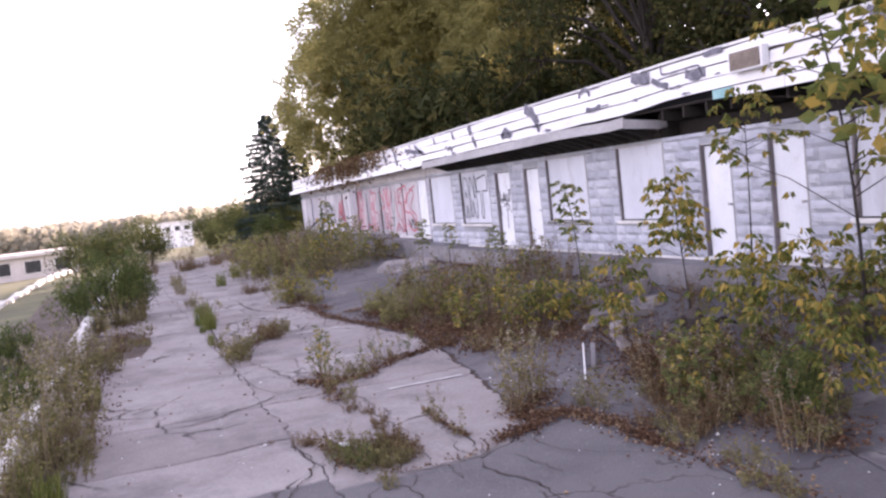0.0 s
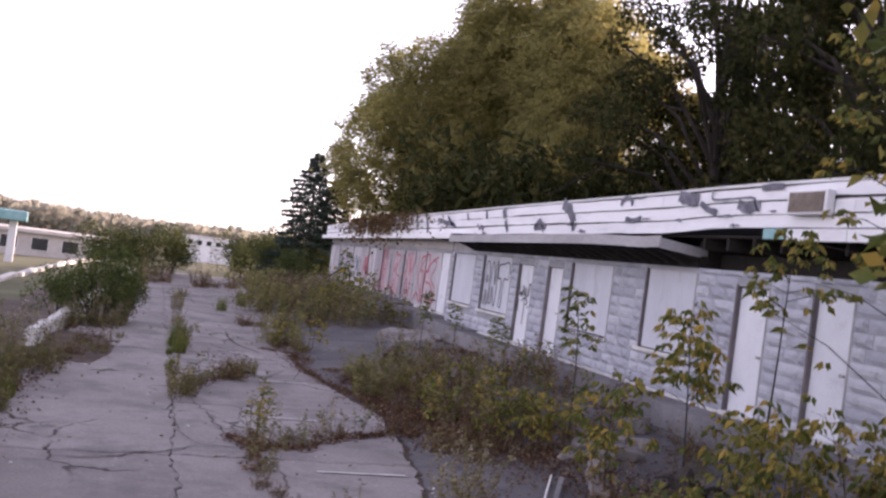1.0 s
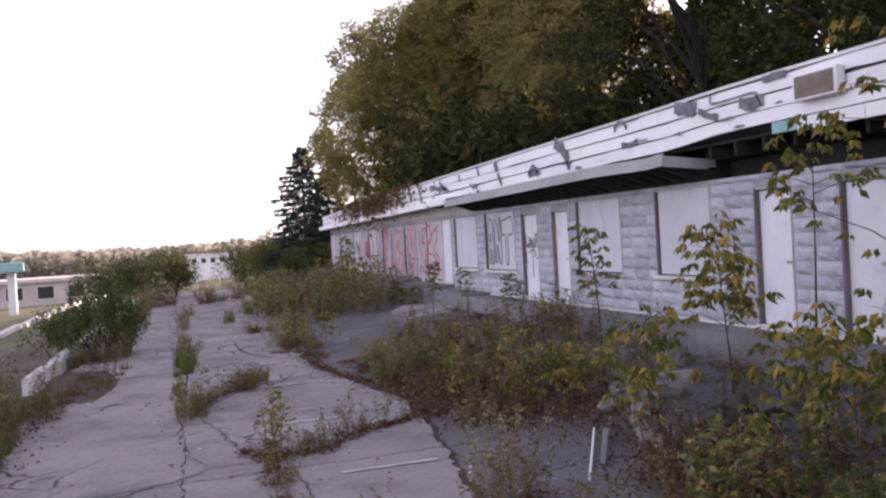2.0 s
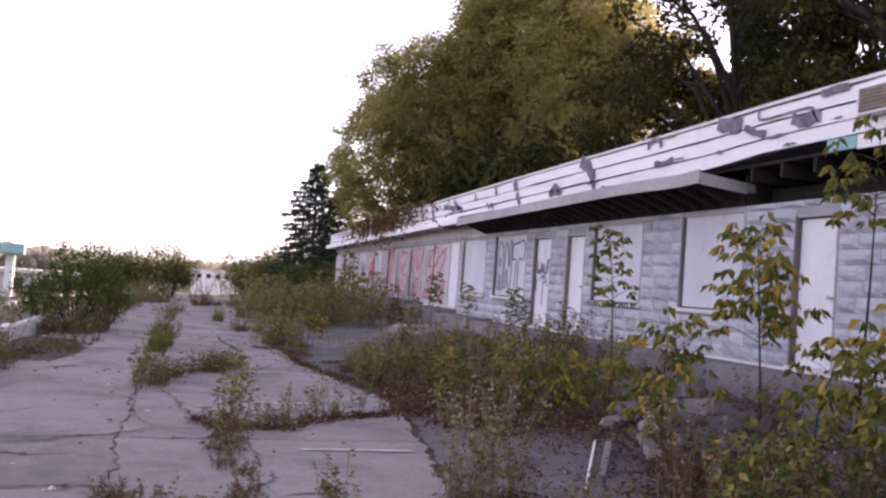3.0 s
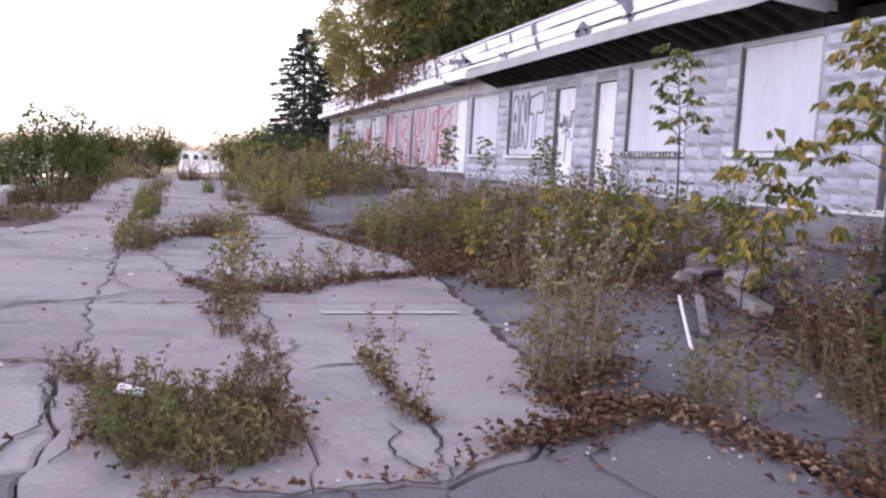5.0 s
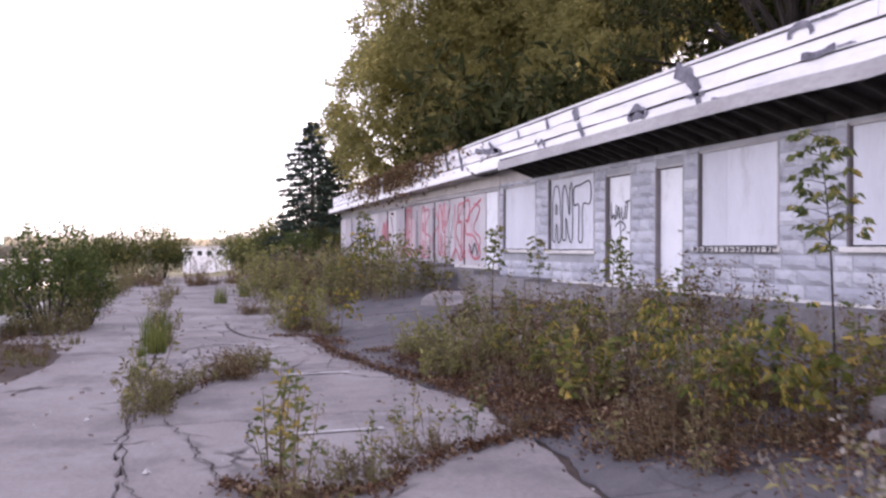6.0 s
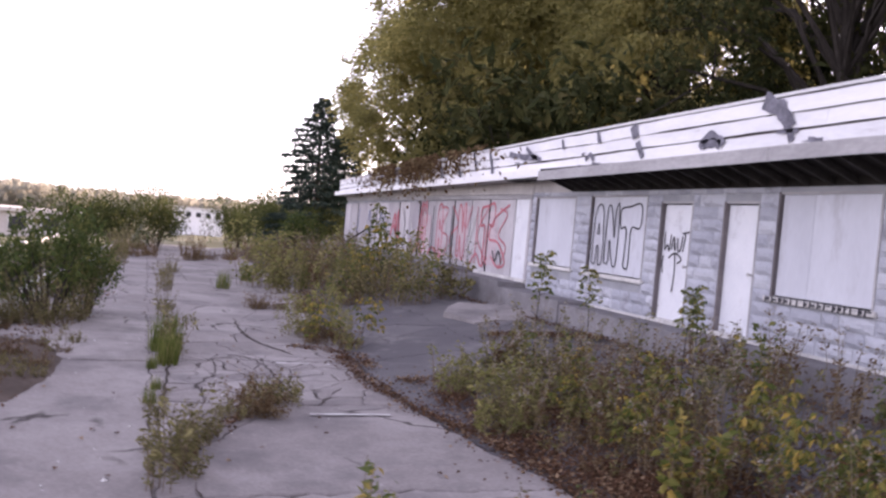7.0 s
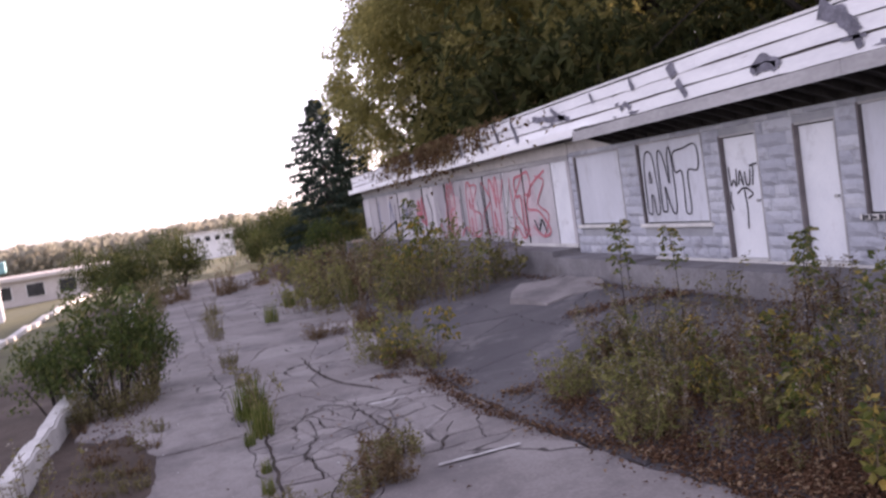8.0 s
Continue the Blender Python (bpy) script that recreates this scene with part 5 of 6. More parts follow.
along([W_LOW[1], W_LOW[0]], [(-0.2, 10.6), (-0.1, 11.6)], 3, 0.05, 0.5, 0.8)
along([W_LOW[0], W_TALL[2]], [(-0.9, 17.0), (-0.8, 24.0), (-0.6, 30.0)], 9, 0.12, 0.5, 0.8)
along([W_LOW[1]], [(0.8, 20.5), (2.0, 20.3), (3.0, 20.8)], 8, 0.2, 0.6, 1.0)
along([W_LOW[1], W_TALL[1]], [(-1.0, 36.0), (1.0, 38.0), (3.5, 37)], 22, 0.8, 0.7, 1.1)
# tall clump beside the parking line
for x, y, s in ((1.14, 2.25, 0.80), (1.30, 2.45, 0.86), (1.58, 2.6, 0.66), (1.80, 2.78, 0.5), (1.02, 2.05, 0.4)):
    place(W_TALL[1] if s < 0.55 else W_TALL[0], x, y, rw.uniform(0, 6.3), s)
# the thicket between lot and building: leafy plants in front, dry stalks behind, pale stalks at its end
scatter([W_BROAD[0], W_BROAD[2], W_TALL[1], W_TALL[1], W_THIN[1]], 24, 2.75, 4.3, 5.0, 8.2, 0.45, 1.1, lambda x, y: not (x > 3.2 and y < 5.3))
scatter([W_LOW[1], W_LOW[1], W_THIN[0], W_TALL[1]], 24, 2.2, 4.4, 5.0, 9.6, 0.4, 0.75)
scatter([W_TALL[1], W_TALL[1], W_TALL[0], W_LOW[1]], 20, 3.1, 4.7, 8.4, 12.2, 0.6, 0.95)
scatter([W_BROAD[2], W_BROAD[1], W_BROAD[0], W_BROAD[1], W_THIN[1]], 12, 2.9, 4.7, 8.2, 12.4, 0.6, 1.0)
scatter([W_TALL[1], W_LOW[1], W_LOW[1]], 12, 2.8, 4.5, 5.2, 11.5, 0.4, 0.85)
scatter([W_PALE[0], W_PALE[1], W_PALE[0], W_LOW[0]], 14, 2.15, 3.2, 9.4, 12.0, 0.7, 1.05)
scatter([W_LOW[1], W_TALL[1], W_LOW[1], W_THIN[0]], 22, 2.4, 5.2, 0.0, 6.2, 0.4, 0.8, lambda x, y: not (2.3 < x < 4.7 and 2.2 < y < 5.3))
scatter([W_TALL[2], W_TALL[1], W_LOW[2], W_BROAD[2]], 16, 3.4, 5.6, -2.5, 2.2, 0.6, 1.0)
along([W_LOW[1], W_LOW[0]], [(1.75, -1.5), (1.8, 0.0), (1.9, 0.8)], 7, 0.12, 0.35, 0.6)
along([W_THIN[0]], [(1.75, 1.5), (2.0, 1.9)], 3, 0.08, 0.5, 0.6)
scatter([W_TALL[1], W_THIN[0], W_BROAD[0]], 14, 4.9, 5.9, 5.5, 13.5, 0.6, 1.0)
scatter([W_LOW[1], W_LOW[0], W_TALL[1]], 15, 2.2, 3.4, -0.8, 1.3, 0.45, 0.8)
scatter([W_LOW[1], W_LOW[1], W_LOW[0], W_BROAD[2], W_TALL[1]], 22, 1.95, 3.6, 0.2, 2.2, 0.4, 0.7, lambda x, y: x > 1.9 + 0.35 * y)
scatter([W_LOW[1], W_TALL[1], W_LOW[0], W_BROAD[0]], 20, 2.3, 3.9, 0.6, 2.3, 0.45, 0.8, lambda x, y: x > 1.7 + 0.5 * y)
along([W_THIN[0]], [(1.62, 1.75), (1.95, 1.85), (2.2, 1.7)], 4, 0.06, 0.35, 0.5)
along([W_THIN[1], W_THIN[0]], [(0.4, 5.9), (0.87, 6.46), (1.2, 6.5)], 5, 0.08, 0.45, 0.7)
along([W_LOW[0]], [(-0.86, 0.95), (-0.82, 0.7)], 2, 0.03, 0.2, 0.3)
# brush on the far side of the asphalt
brush = lambda x, y: y > 19.5 + max(0.0, 4.0 - x) * 1.2
scatter([W_GOLD[0], W_TALL[1], W_TALL[2], W_BROAD[1], W_GOLD[0], W_THIN[0]], 56, 2.0, 5.7, 19.0, 29.5, 0.5, 1.5, brush)
scatter([W_GOLD[0], W_TALL[0], W_LOW[0], W_LOW[1]], 15, 0.9, 2.0, 14.3, 17.0, 0.45, 0.85)
scatter([W_TALL[2], W_TALL[1]], 30, 3.0, 6.0, 29, 37, 0.8, 1.3)
along([W_GRASS[0], W_GOLD[0], W_GRASS[1]], [(1.9, 24), (2.3, 26), (2.4, 28)], 9, 0.45, 1.0, 1.6)
scatter([W_THIN[1], W_THIN[0]], 30, 2.0, 5.5, 19.5, 28, 1.2, 1.9, brush)
# verge along the kerb
along([W_LOW[0], W_GRASS[0], W_TALL[0], W_LOW[2], W_GRASS[1]], [(-4.42, -2.5), (-4.3, 1.0), (-4.15, 4.0), (-4.0, 7.5), (-3.9, 10.0)], 40, 0.13, 0.6, 1.05)
along([W_LOW[1], W_LOW[0]], [(-3.75, -2.0), (-3.6, 3.0), (-3.5, 8.0)], 16, 0.10, 0.4, 0.7)
along([W_LOW[0], W_TALL[0], W_GRASS[0], W_GRASS[1], W_LOW[2]], [(-4.1, -2.0), (-3.9, 3.0), (-3.75, 7.5), (-3.55, 11.0)], 46, 0.2, 0.5, 1.0)
along([W_TALL[2], W_LOW[0]], [(-3.5, 16.2), (-2.9, 16.6), (-2.5, 17.6)], 9, 0.15, 0.6, 0.95)
along([W_LOW[1], W_LOW[0], W_LOW[1], W_THIN[0]], [(-3.4, 11.2), (-3.0, 12.5), (-2.7, 13.5), (-2.9, 15.5)], 16, 0.25, 0.35, 0.7)
along([W_LOW[0], W_TALL[2]], [(-3.2, 20), (-2.6, 28), (-2.2, 36), (-1.9, 42)], 30, 0.25, 0.6, 1.1)
scatter([W_LOW[1], W_LOW[0], W_GRASS[0]], 42, -6.6, -4.7, 2, 18, 0.4, 0.8)

# broad-leaved saplings
S_YEL = [sapling(3 + i, 1.25, 14, 16, 0.13, LEAF_YELLOW, "bushy sapling with drooping yellow-green autumn leaves", "yellow_sapling", 0.5, 0.15, 0.9, 0.42) for i in range(2)]
S_GRN = sapling(9, 2.05, 19, 20, 0.13, LEAF_YELLOW, "slender sapling with drooping green and yellow leaves", "green_sapling", 0.5, 0.42, 0.95, 0.24)
S_TALL = sapling(12, 2.25, 20, 14, 0.10, LEAF_GREEN, "thin upright sapling with dark green leaves at its top", "thin_sapling", 0.25, 0.55, 0.5, 0.10)
S_HANG = sapling(33, 3.0, 12, 16, 0.125, LEAF_YELLOW, "thin maple with sparse yellow leaves on drooping twigs", "thin_maple", 0.5, 0.68, 0.9, 0.30)
place(S_GRN, 4.52, 3.38, 0.4, 1.0)
place(S_TALL, 4.28, 5.79, 1.0, 0.98)
place(S_HANG, 5.3, 2.95, 1.2, 1.0)
for x, y, s in ((3.70, 3.75, 1.0), (3.40, 3.6, 0.6), (4.5, 2.6, 0.85), (4.3, 1.7, 1.0), (4.0, 1.1, 0.9), (4.9, 1.2, 1.0), (4.5, 0.4, 0.9),
                (3.3, 6.6, 0.6), (3.7, 7.6, 0.65), (2.9, 5.6, 0.55), (3.2, 5.4, 0.7), (2.9, 8.3, 0.5), (3.6, 9.0, 0.55), (3.0, 9.9, 0.4), (3.9, 22.5, 0.9), (4.8, 24.0, 1.3), (2.3, 16.2, 0.6), (1.5, 15.6, 0.6), (3.0, -0.6, 0.7), (4.2, -1.0, 1.1),
                (3.1, 1.3, 0.6), (5.3, 0.6, 1.0), (3.5, -0.2, 0.75), (5.0, -0.8, 1.1)):
    place(S_YEL[rw.randrange(2)], x, y, rw.uniform(0, 6.3), s)
for x, y, s in ((4.2, 13.2, 0.72), (4.9, 12.8, 0.6), (4.7, 10.2, 0.6), (5.2, 10.6, 0.5), (4.9, 25.0, 1.0)):
    place(S_TALL, x, y, rw.uniform(0, 6.3), s)
# the tall maple at the near end, its boughs over the eaves
maple = sapling(27, 4.7, 22, 20, 0.125, LEAF_YELLOW, "young maple with bent dark limbs and sparse yellow autumn leaves", "young_maple", 0.42, 0.3)
place(maple, 4.8, 0.6, 2.2, 1.0)
place(maple, 4.9, -1.6, 4.4, 0.8)


# ---- shrubs and trees ----
def lobes_cloud(g, lobes, per_m2, shell=0.72, gaps=0.1, gap_scale=0.8):
    """Points in the outer shells of round lobes (x, y, z, radius, squash), thinned by noise so that there are holes."""
    pts = []
    for x, y, z, r, q in lobes:
        n_ = int(per_m2 * 4 * math.pi * r * r)
        d = g.normal(size=(n_, 3))
        d /= np.linalg.norm(d, axis=1)[:, None]
        rr = r * (shell + (1.08 - shell) * g.random(n_) ** 0.7)
        p = d * rr[:, None] * np.array([1, 1, q]) + np.array([x, y, z])
        pts += [tuple(c) for c in p if noise.noise(Vector(c) * gap_scale) > gaps - 0.35]
    return pts


def shrub(r, wide, high, leaf_size, leaf_mat, label, kind="shrub", dense=70):
    g = np.random.default_rng(r)
    root = thing(kind, label, "shrub", kind + "s")
    lobes = []
    for i in range(11):
        a, d = g.uniform(0, math.tau), wide * 0.34 * math.sqrt(g.random())
        h = high * g.uniform(0.30, 0.80)
        p = (d * math.cos(a), d * math.sin(a), h)
        bm = bmesh.new()
        tube(bm, [(0.25 * p[0], 0.25 * p[1], -0.05), (0.6 * p[0], 0.6 * p[1], h * 0.5), p], [0.03, 0.02, 0.008], 5)
        part("stem", bm, BARK, root)
        lobes.append((*p, g.uniform(0.16, 0.27) * wide, g.uniform(0.85, 1.3)))
    # feathery shoots standing out of the top
    pts = lobes_cloud(g, lobes, dense, 0.45, 0.12, 2.2)
    for i in range(26):
        a, d = g.uniform(0, math.tau), wide * 0.42 * math.sqrt(g.random())
        h = high * g.uniform(0.75, 1.12) * (1 - 0.25 * d / wide)
        for k in range(26):
            t = g.uniform(0.45, 1)
            pts.append((d * math.cos(a) * t + g.normal() * 0.05, d * math.sin(a) * t + g.normal() * 0.05, h * t))
    ob = rest(new("leaves", leaf_mesh("leaves", pts, leaf_size, leaf_mat, g, 0.4)))
    ob.parent = root
    return root


B_OLIVE = shrub(5, 2.3, 2.0, 0.11, LEAF_BUSH, "rounded green shrub with feathery shoots at the kerb")
B_DARK = shrub(6, 3.6, 3.0, 0.15, LEAF_SHRUB, "large dark green shrub at the end of the lot", "large_shrub", 50)
place(B_OLIVE, -2.95, 17.3, 0.3, 1.0)
place(B_OLIVE, -2.4, 18.2, 2.0, 0.65)
place(B_OLIVE, -3.9, 18.2, 3.1, 0.75)
place(B_OLIVE, -4.5, 6.8, 1.0, 0.55)
place(B_OLIVE, 2.75, -0.35, 2.2, 0.38)
place(B_OLIVE, -5.2, 14.0, 1.4, 0.6)
place(B_DARK, -2.7, 42.5, 0.2, 0.9)
place(B_DARK, -0.9, 44.5, 1.7, 0.95)
place(B_DARK, -4.6, 47.5, 2.9, 1.0)
place(B_DARK, 3.3, 47.5, 4.4, 0.7)
place(B_DARK, 4.5, 43.8, 2.2, 0.75)
place(B_DARK, 3.6, 55.0, 3.0, 0.95)
place(B_DARK, 5.6, 53.0, 5.0, 1.1)
place(B_DARK, 5.2, 45.5, 0.8, 0.85)
place(B_DARK, 7.6, 47.0, 4.0, 1.2)
place(B_DARK, 6.6, 41.0, 2.9, 0.75)
place(B_OLIVE, 4.8, 37.5, 5.0, 1.0)


def tree(r, high, crown, leaf_size, leaf_mat, label, dense, gaps, kind="broadleaf_tree", bare=0.25, wide=0.36, lobes_n=34):
    """Trunk, forking limbs and a crown of leaf clumps round the limb ends."""
    g = np.random.default_rng(r)
    root = thing(kind, label, "tree", kind + "s")
    bm = bmesh.new()
    base = 0.018 * high + 0.08
    ts = np.linspace(0, 1, 8)
    path = [(0.25 * math.sin(2.3 * t + r), 0.25 * math.cos(1.9 * t + r) - 0.25 * math.cos(r), high * 0.62 * t - 0.15 * (t == 0)) for t in ts]
    tube(bm, path, [base * (1.1 - 0.7 * t) for t in ts], 9)
    part("trunk", bm, BARK, root)
    lobes = []
    for i in range(lobes_n):
        t = bare + (1 - bare) * (i + 0.5) / lobes_n
        a = i * 2.399 + g.normal() * 0.3
        reach = high * wide * (math.sin(math.pi * min(1, 0.12 + 0.86 * t)) ** 0.7) * g.uniform(0.55, 1.05)
        zc = high * t * g.uniform(0.94, 1.04)
        p = np.array([reach * math.cos(a), reach * math.sin(a), zc])
        s = np.array(path[min(7, int(7 * min(1, t * 1.1)))])
        s[2] = min(s[2], zc * 0.8)
        m = s * 0.5 + p * 0.5 + np.array([0, 0, 0.06 * high])
        bm = bmesh.new()
        tube(bm, [tuple(s), tuple(m), tuple(p)], [base * 0.38, base * 0.22, base * 0.06], 5)
        for k in range(3):
            e = p + g.normal(size=3) * crown * 0.7
            tube(bm, [tuple(m * 0.4 + p * 0.6), tuple(e)], [base * 0.1, base * 0.03], 3)
        part("limb", bm, BARK, root)
        lobes.append((*p, crown * g.uniform(0.6, 1.3), g.uniform(0.6, 0.9)))
    pts = lobes_cloud(g, lobes, dense, 0.35, gaps, 0.75)
    ob = new("crown", leaf_mesh("crown", pts, leaf_size, leaf_mat, g, 0.6, droop=0.35))
    ob.parent = root
    return root


def spruce(r, high):
    g = np.random.default_rng(r)
    root = thing("spruce_tree", "dark blue-green spruce with layered boughs at the building's end", "tree", "spruces")
    bm = bmesh.new()
    tube(bm, [(0, 0, -0.1), (0.03, 0, high * 0.5), (0, 0.02, high)], [0.16, 0.09, 0.01], 7)
    part("trunk", bm, BARK, root)
    bm = bmesh.new()
    pts, ways = [], []
    n_ = 120
    for i in range(n_):
        t = (i + g.random()) / n_
        z = high * (0.04 + 0.94 * t)
        ln = (1 - t) ** 0.62 * high * 0.31 * (0.55 + 0.75 * g.random() ** 0.8) + 0.12
        a = i * 2.399
        tip = np.array([math.cos(a) * ln, math.sin(a) * ln, z - 0.12 * ln + 0.1 * ln * t])
        tube(bm, [(0, 0, z), tuple(tip)], [0.02, 0.004], 3)
        for k in range(int(30 + 60 * ln)):
            u = g.random() ** 0.6
            c = np.array([0, 0, z]) * (1 - u) + tip * u
            w_ = 0.22 * ln * (1.2 - u) + 0.05
            o = np.array([-math.sin(a), math.cos(a), 0]) * g.normal() * w_
            pts.append(tuple(c + o - np.array([0, 0, abs(g.normal()) * 0.10])))
            ways.append((math.cos(a) + o[0], math.sin(a) + o[1], -0.35))
    rest(part("boughs", bm, BARK, root))
    ob = new("needles", leaf_mesh("needles", pts, 0.22, LEAF_SPRUCE, g, 0.35, along=ways))
    ob.parent = root
    return root


sp = spruce(2, 7.6)
place(sp, 6.2, 42.3, 0)
place(sp, 7.9, 44.0, 1.0, 0.85)
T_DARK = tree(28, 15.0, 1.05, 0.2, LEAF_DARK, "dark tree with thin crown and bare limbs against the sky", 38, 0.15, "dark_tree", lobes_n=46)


def broad_tree(r, x, y, masses, leaf_size, clump, label):
    """A spreading tree: trunk, limbs and drooping sprays of leaves over rounded masses (x, y, z, rx, ry, rz) round its foot."""
    g = np.random.default_rng(r)
    z0 = gz(x, y)
    root = thing("broadleaf_tree", label, "tree", "broadleaf trees", at=pose(x, y, z0))
    top = max(m[2] for m in masses)
    bm = bmesh.new()
    path = [(0.3 * math.sin(2 * t + r) * t, 0.3 * math.cos(2 * t + r) * t, top * t - 0.2 * (t == 0)) for t in np.linspace(0, 1, 8)]
    tube(bm, path, [0.42 * (1.1 - 0.75 * t) for t in np.linspace(0, 1, 8)], 9)
    part("trunk", bm, BARK, root)
    pts, ways = [], []
    for mx, my, mz, rx, ry, rz in masses:
        area_ = 4 * math.pi * (((rx * ry) ** 1.6 + (rx * rz) ** 1.6 + (ry * rz) ** 1.6) / 3) ** (1 / 1.6)
        n_ = int(area_ / 0.50)
        for i in range(n_):
            d = g.normal(size=3)
            d /= np.linalg.norm(d)
            deep = 1.0 if i % 3 else g.uniform(0.6, 0.9)
            bulge = 1 + 0.13 * noise.noise(Vector(d) * 2.3 + Vector((r, mx, my))) + 0.06 * noise.noise(Vector(d) * 6 + Vector((my, r, mx)))
            c = np.array([mx, my, mz]) + d * np.array([rx, ry, rz]) * bulge * deep * g.uniform(0.90, 1.03)
            if c[2] < 1.0:
                continue
            k = clump * g.uniform(0.6, 1.25)
            m_ = int(150 * (k / clump) ** 2)
            o = g.normal(size=(m_, 3)) * np.array([k, k, k * 0.75]) * 0.50
            o[:, 2] -= 0.22 * (o[:, 0] ** 2 + o[:, 1] ** 2) / k
            pts.append(c + o)
            w_ = o * np.array([1, 1, 0.3]) / k + np.array([d[0], d[1], -0.75]) * 0.8
            ways.append(w_)
            if i % 9 == 0:
                bm = bmesh.new()
                s = np.array(path[min(7, 2 + int(5 * g.random()))])
                mid = s * 0.45 + c * 0.55 + np.array([0, 0, 0.5])
                tube(bm, [tuple(s), tuple(mid), tuple(c)], [0.12, 0.07, 0.02], 5)
                part("limb", bm, BARK, root)
    ob = new("crown", leaf_mesh("crown", np.concatenate(pts), leaf_size, LEAF_TREE, g, 0.55, along=np.concatenate(ways)))
    ob.parent = root
    return root


broad_tree(8, 11.8, 39.5, [(0.3, -0.8, 7.2, 5.6, 4.8, 4.6), (1.3, -1.0, 11.0, 5.2, 4.4, 3.6)], 0.17, 0.66, "large spreading tree with olive and yellowing drooping leaves behind the roof")
broad_tree(18, 16.5, 36.5, [(0.0, 0.0, 11.5, 5.6, 5.0, 5.2), (-0.5, -1.0, 15.2, 4.2, 4.2, 3.0)], 0.18, 0.66, "tall broad olive-green tree with yellowing outer leaves")
broad_tree(24, 17.5, 29.5, [(0.2, 0.0, 8.0, 4.8, 4.6, 4.8), (-0.8, 1.6, 12.0, 3.6, 3.6, 3.4)], 0.17, 0.64, "broad olive tree standing close behind the roof")
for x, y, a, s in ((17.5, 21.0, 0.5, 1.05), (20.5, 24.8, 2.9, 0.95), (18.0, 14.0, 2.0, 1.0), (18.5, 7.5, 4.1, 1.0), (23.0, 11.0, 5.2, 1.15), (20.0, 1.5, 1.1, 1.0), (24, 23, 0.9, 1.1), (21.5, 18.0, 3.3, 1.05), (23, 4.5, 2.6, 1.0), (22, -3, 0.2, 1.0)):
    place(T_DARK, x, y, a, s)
# yellowing tree at the near end, its outer boughs over the eaves
T_NEAR = tree(38, 8.0, 0.95, 0.15, LEAF_YELLOW, "yellowing maple leaning over the near end of the building", 46, 0.14, "maple_tree", 0.32, 0.42, 30)
place(T_NEAR, 5.35, -2.6, 0.7, 1.0)
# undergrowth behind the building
UNDER = shrub(16, 5.0, 4.6, 0.30, LEAF_DARK, "dark undergrowth behind the building, also filling in the shaded lower crowns", "undergrowth", 12)
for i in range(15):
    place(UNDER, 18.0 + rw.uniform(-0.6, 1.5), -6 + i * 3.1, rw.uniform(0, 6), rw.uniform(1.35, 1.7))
# more of it added inside the footprint, standing in for shade low in the crowns
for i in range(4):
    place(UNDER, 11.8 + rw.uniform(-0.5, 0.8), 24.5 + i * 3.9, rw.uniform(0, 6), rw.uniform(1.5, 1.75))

# creeper spilling over the fascia at the far end
g = np.random.default_rng(91)
pts = []
for _ in range(2600):
    y = g.normal(27.0, 2.6)
    if noise.noise((y * 0.9, 3.0, 0)) < -0.15:
        continue
    pts.append((6.26 - abs(g.normal()) * 0.07, y, roof_z(y) + 0.12 - abs(g.normal()) * 0.42))
vine = thing("creeper", "brown and green creeper hanging over the roof edge", "creeper")
ob = new("leaves", leaf_mesh("leaves", pts, 0.13, LEAF_BROWN, g, 0.6, droop=0.5))
ob.parent = vine
bm = bmesh.new()
for i in range(24):
    y = 22 + i * 0.45 + g.normal() * 0.1
    tube(bm, [(6.4, y, roof_z(y) + 0.04), (6.27, y + g.normal() * 0.1, roof_z(y)), (6.25, y + g.normal() * 0.3, roof_z(y) - 0.5)], [0.012, 0.012, 0.006], 4)
rest(part("stem_tangle", bm, BARK, vine))

# ---- debris beside the saplings ----
def plank(x, y, z, ln, wd, th, rx, ry, rz, material, name, label):
    bm = bmesh.new()
    box(bm, -wd / 2, wd / 2, -ln / 2, ln / 2, -th / 2, th / 2, bevel=0.004)
    ob = part(name, bm, material)
    ob.matrix_basis = pose(x, y, z, rx, ry, rz)
    return tagged(ob, label, "board", "debris boards")


plank(2.9, 3.40, gz(2.9, 3.40) + 0.07, 0.9, 0.06, 0.025, 9, 0, -32, PLINTH, "loose_board", "weathered grey board lying beside a pipe")
plank(3.52, 3.68, gz(3.52, 3.68) + 0.03, 0.9, 0.14, 0.10, 0, 8, -24, CONCRETE, "loose_beam", "pale stone lintel lying on leaves")
plank(3.9, 4.75, gz(3.9, 4.75) + 0.08, 0.9, 0.16, 0.04, -3, 4, -50, BARE_WOOD, "loose_board", "grey weathered plank on the rubble")
bm = bmesh.new()
tube(bm, [(2.36, 2.74, gz(2.36, 2.74) + 0.02), (2.73, 3.36, gz(2.73, 3.36) + 0.05), (3.1, 3.98, gz(3.1, 3.98) + 0.08)], [0.013, 0.013, 0.013], 8)
tagged(part("white_pipe", bm, PLASTIC_WHITE), "white plastic pipe propped on the boards", "pipe")
# dark uprooted stump between the saplings
bm = bmesh.new()
g = np.random.default_rng(91)
tube(bm, [(0, 0, -0.1), (0.02, 0.01, 0.12), (-0.02, 0.05, 0.30), (0.02, 0.03, 0.40)], [0.17, 0.13, 0.11, 0.07], 9)
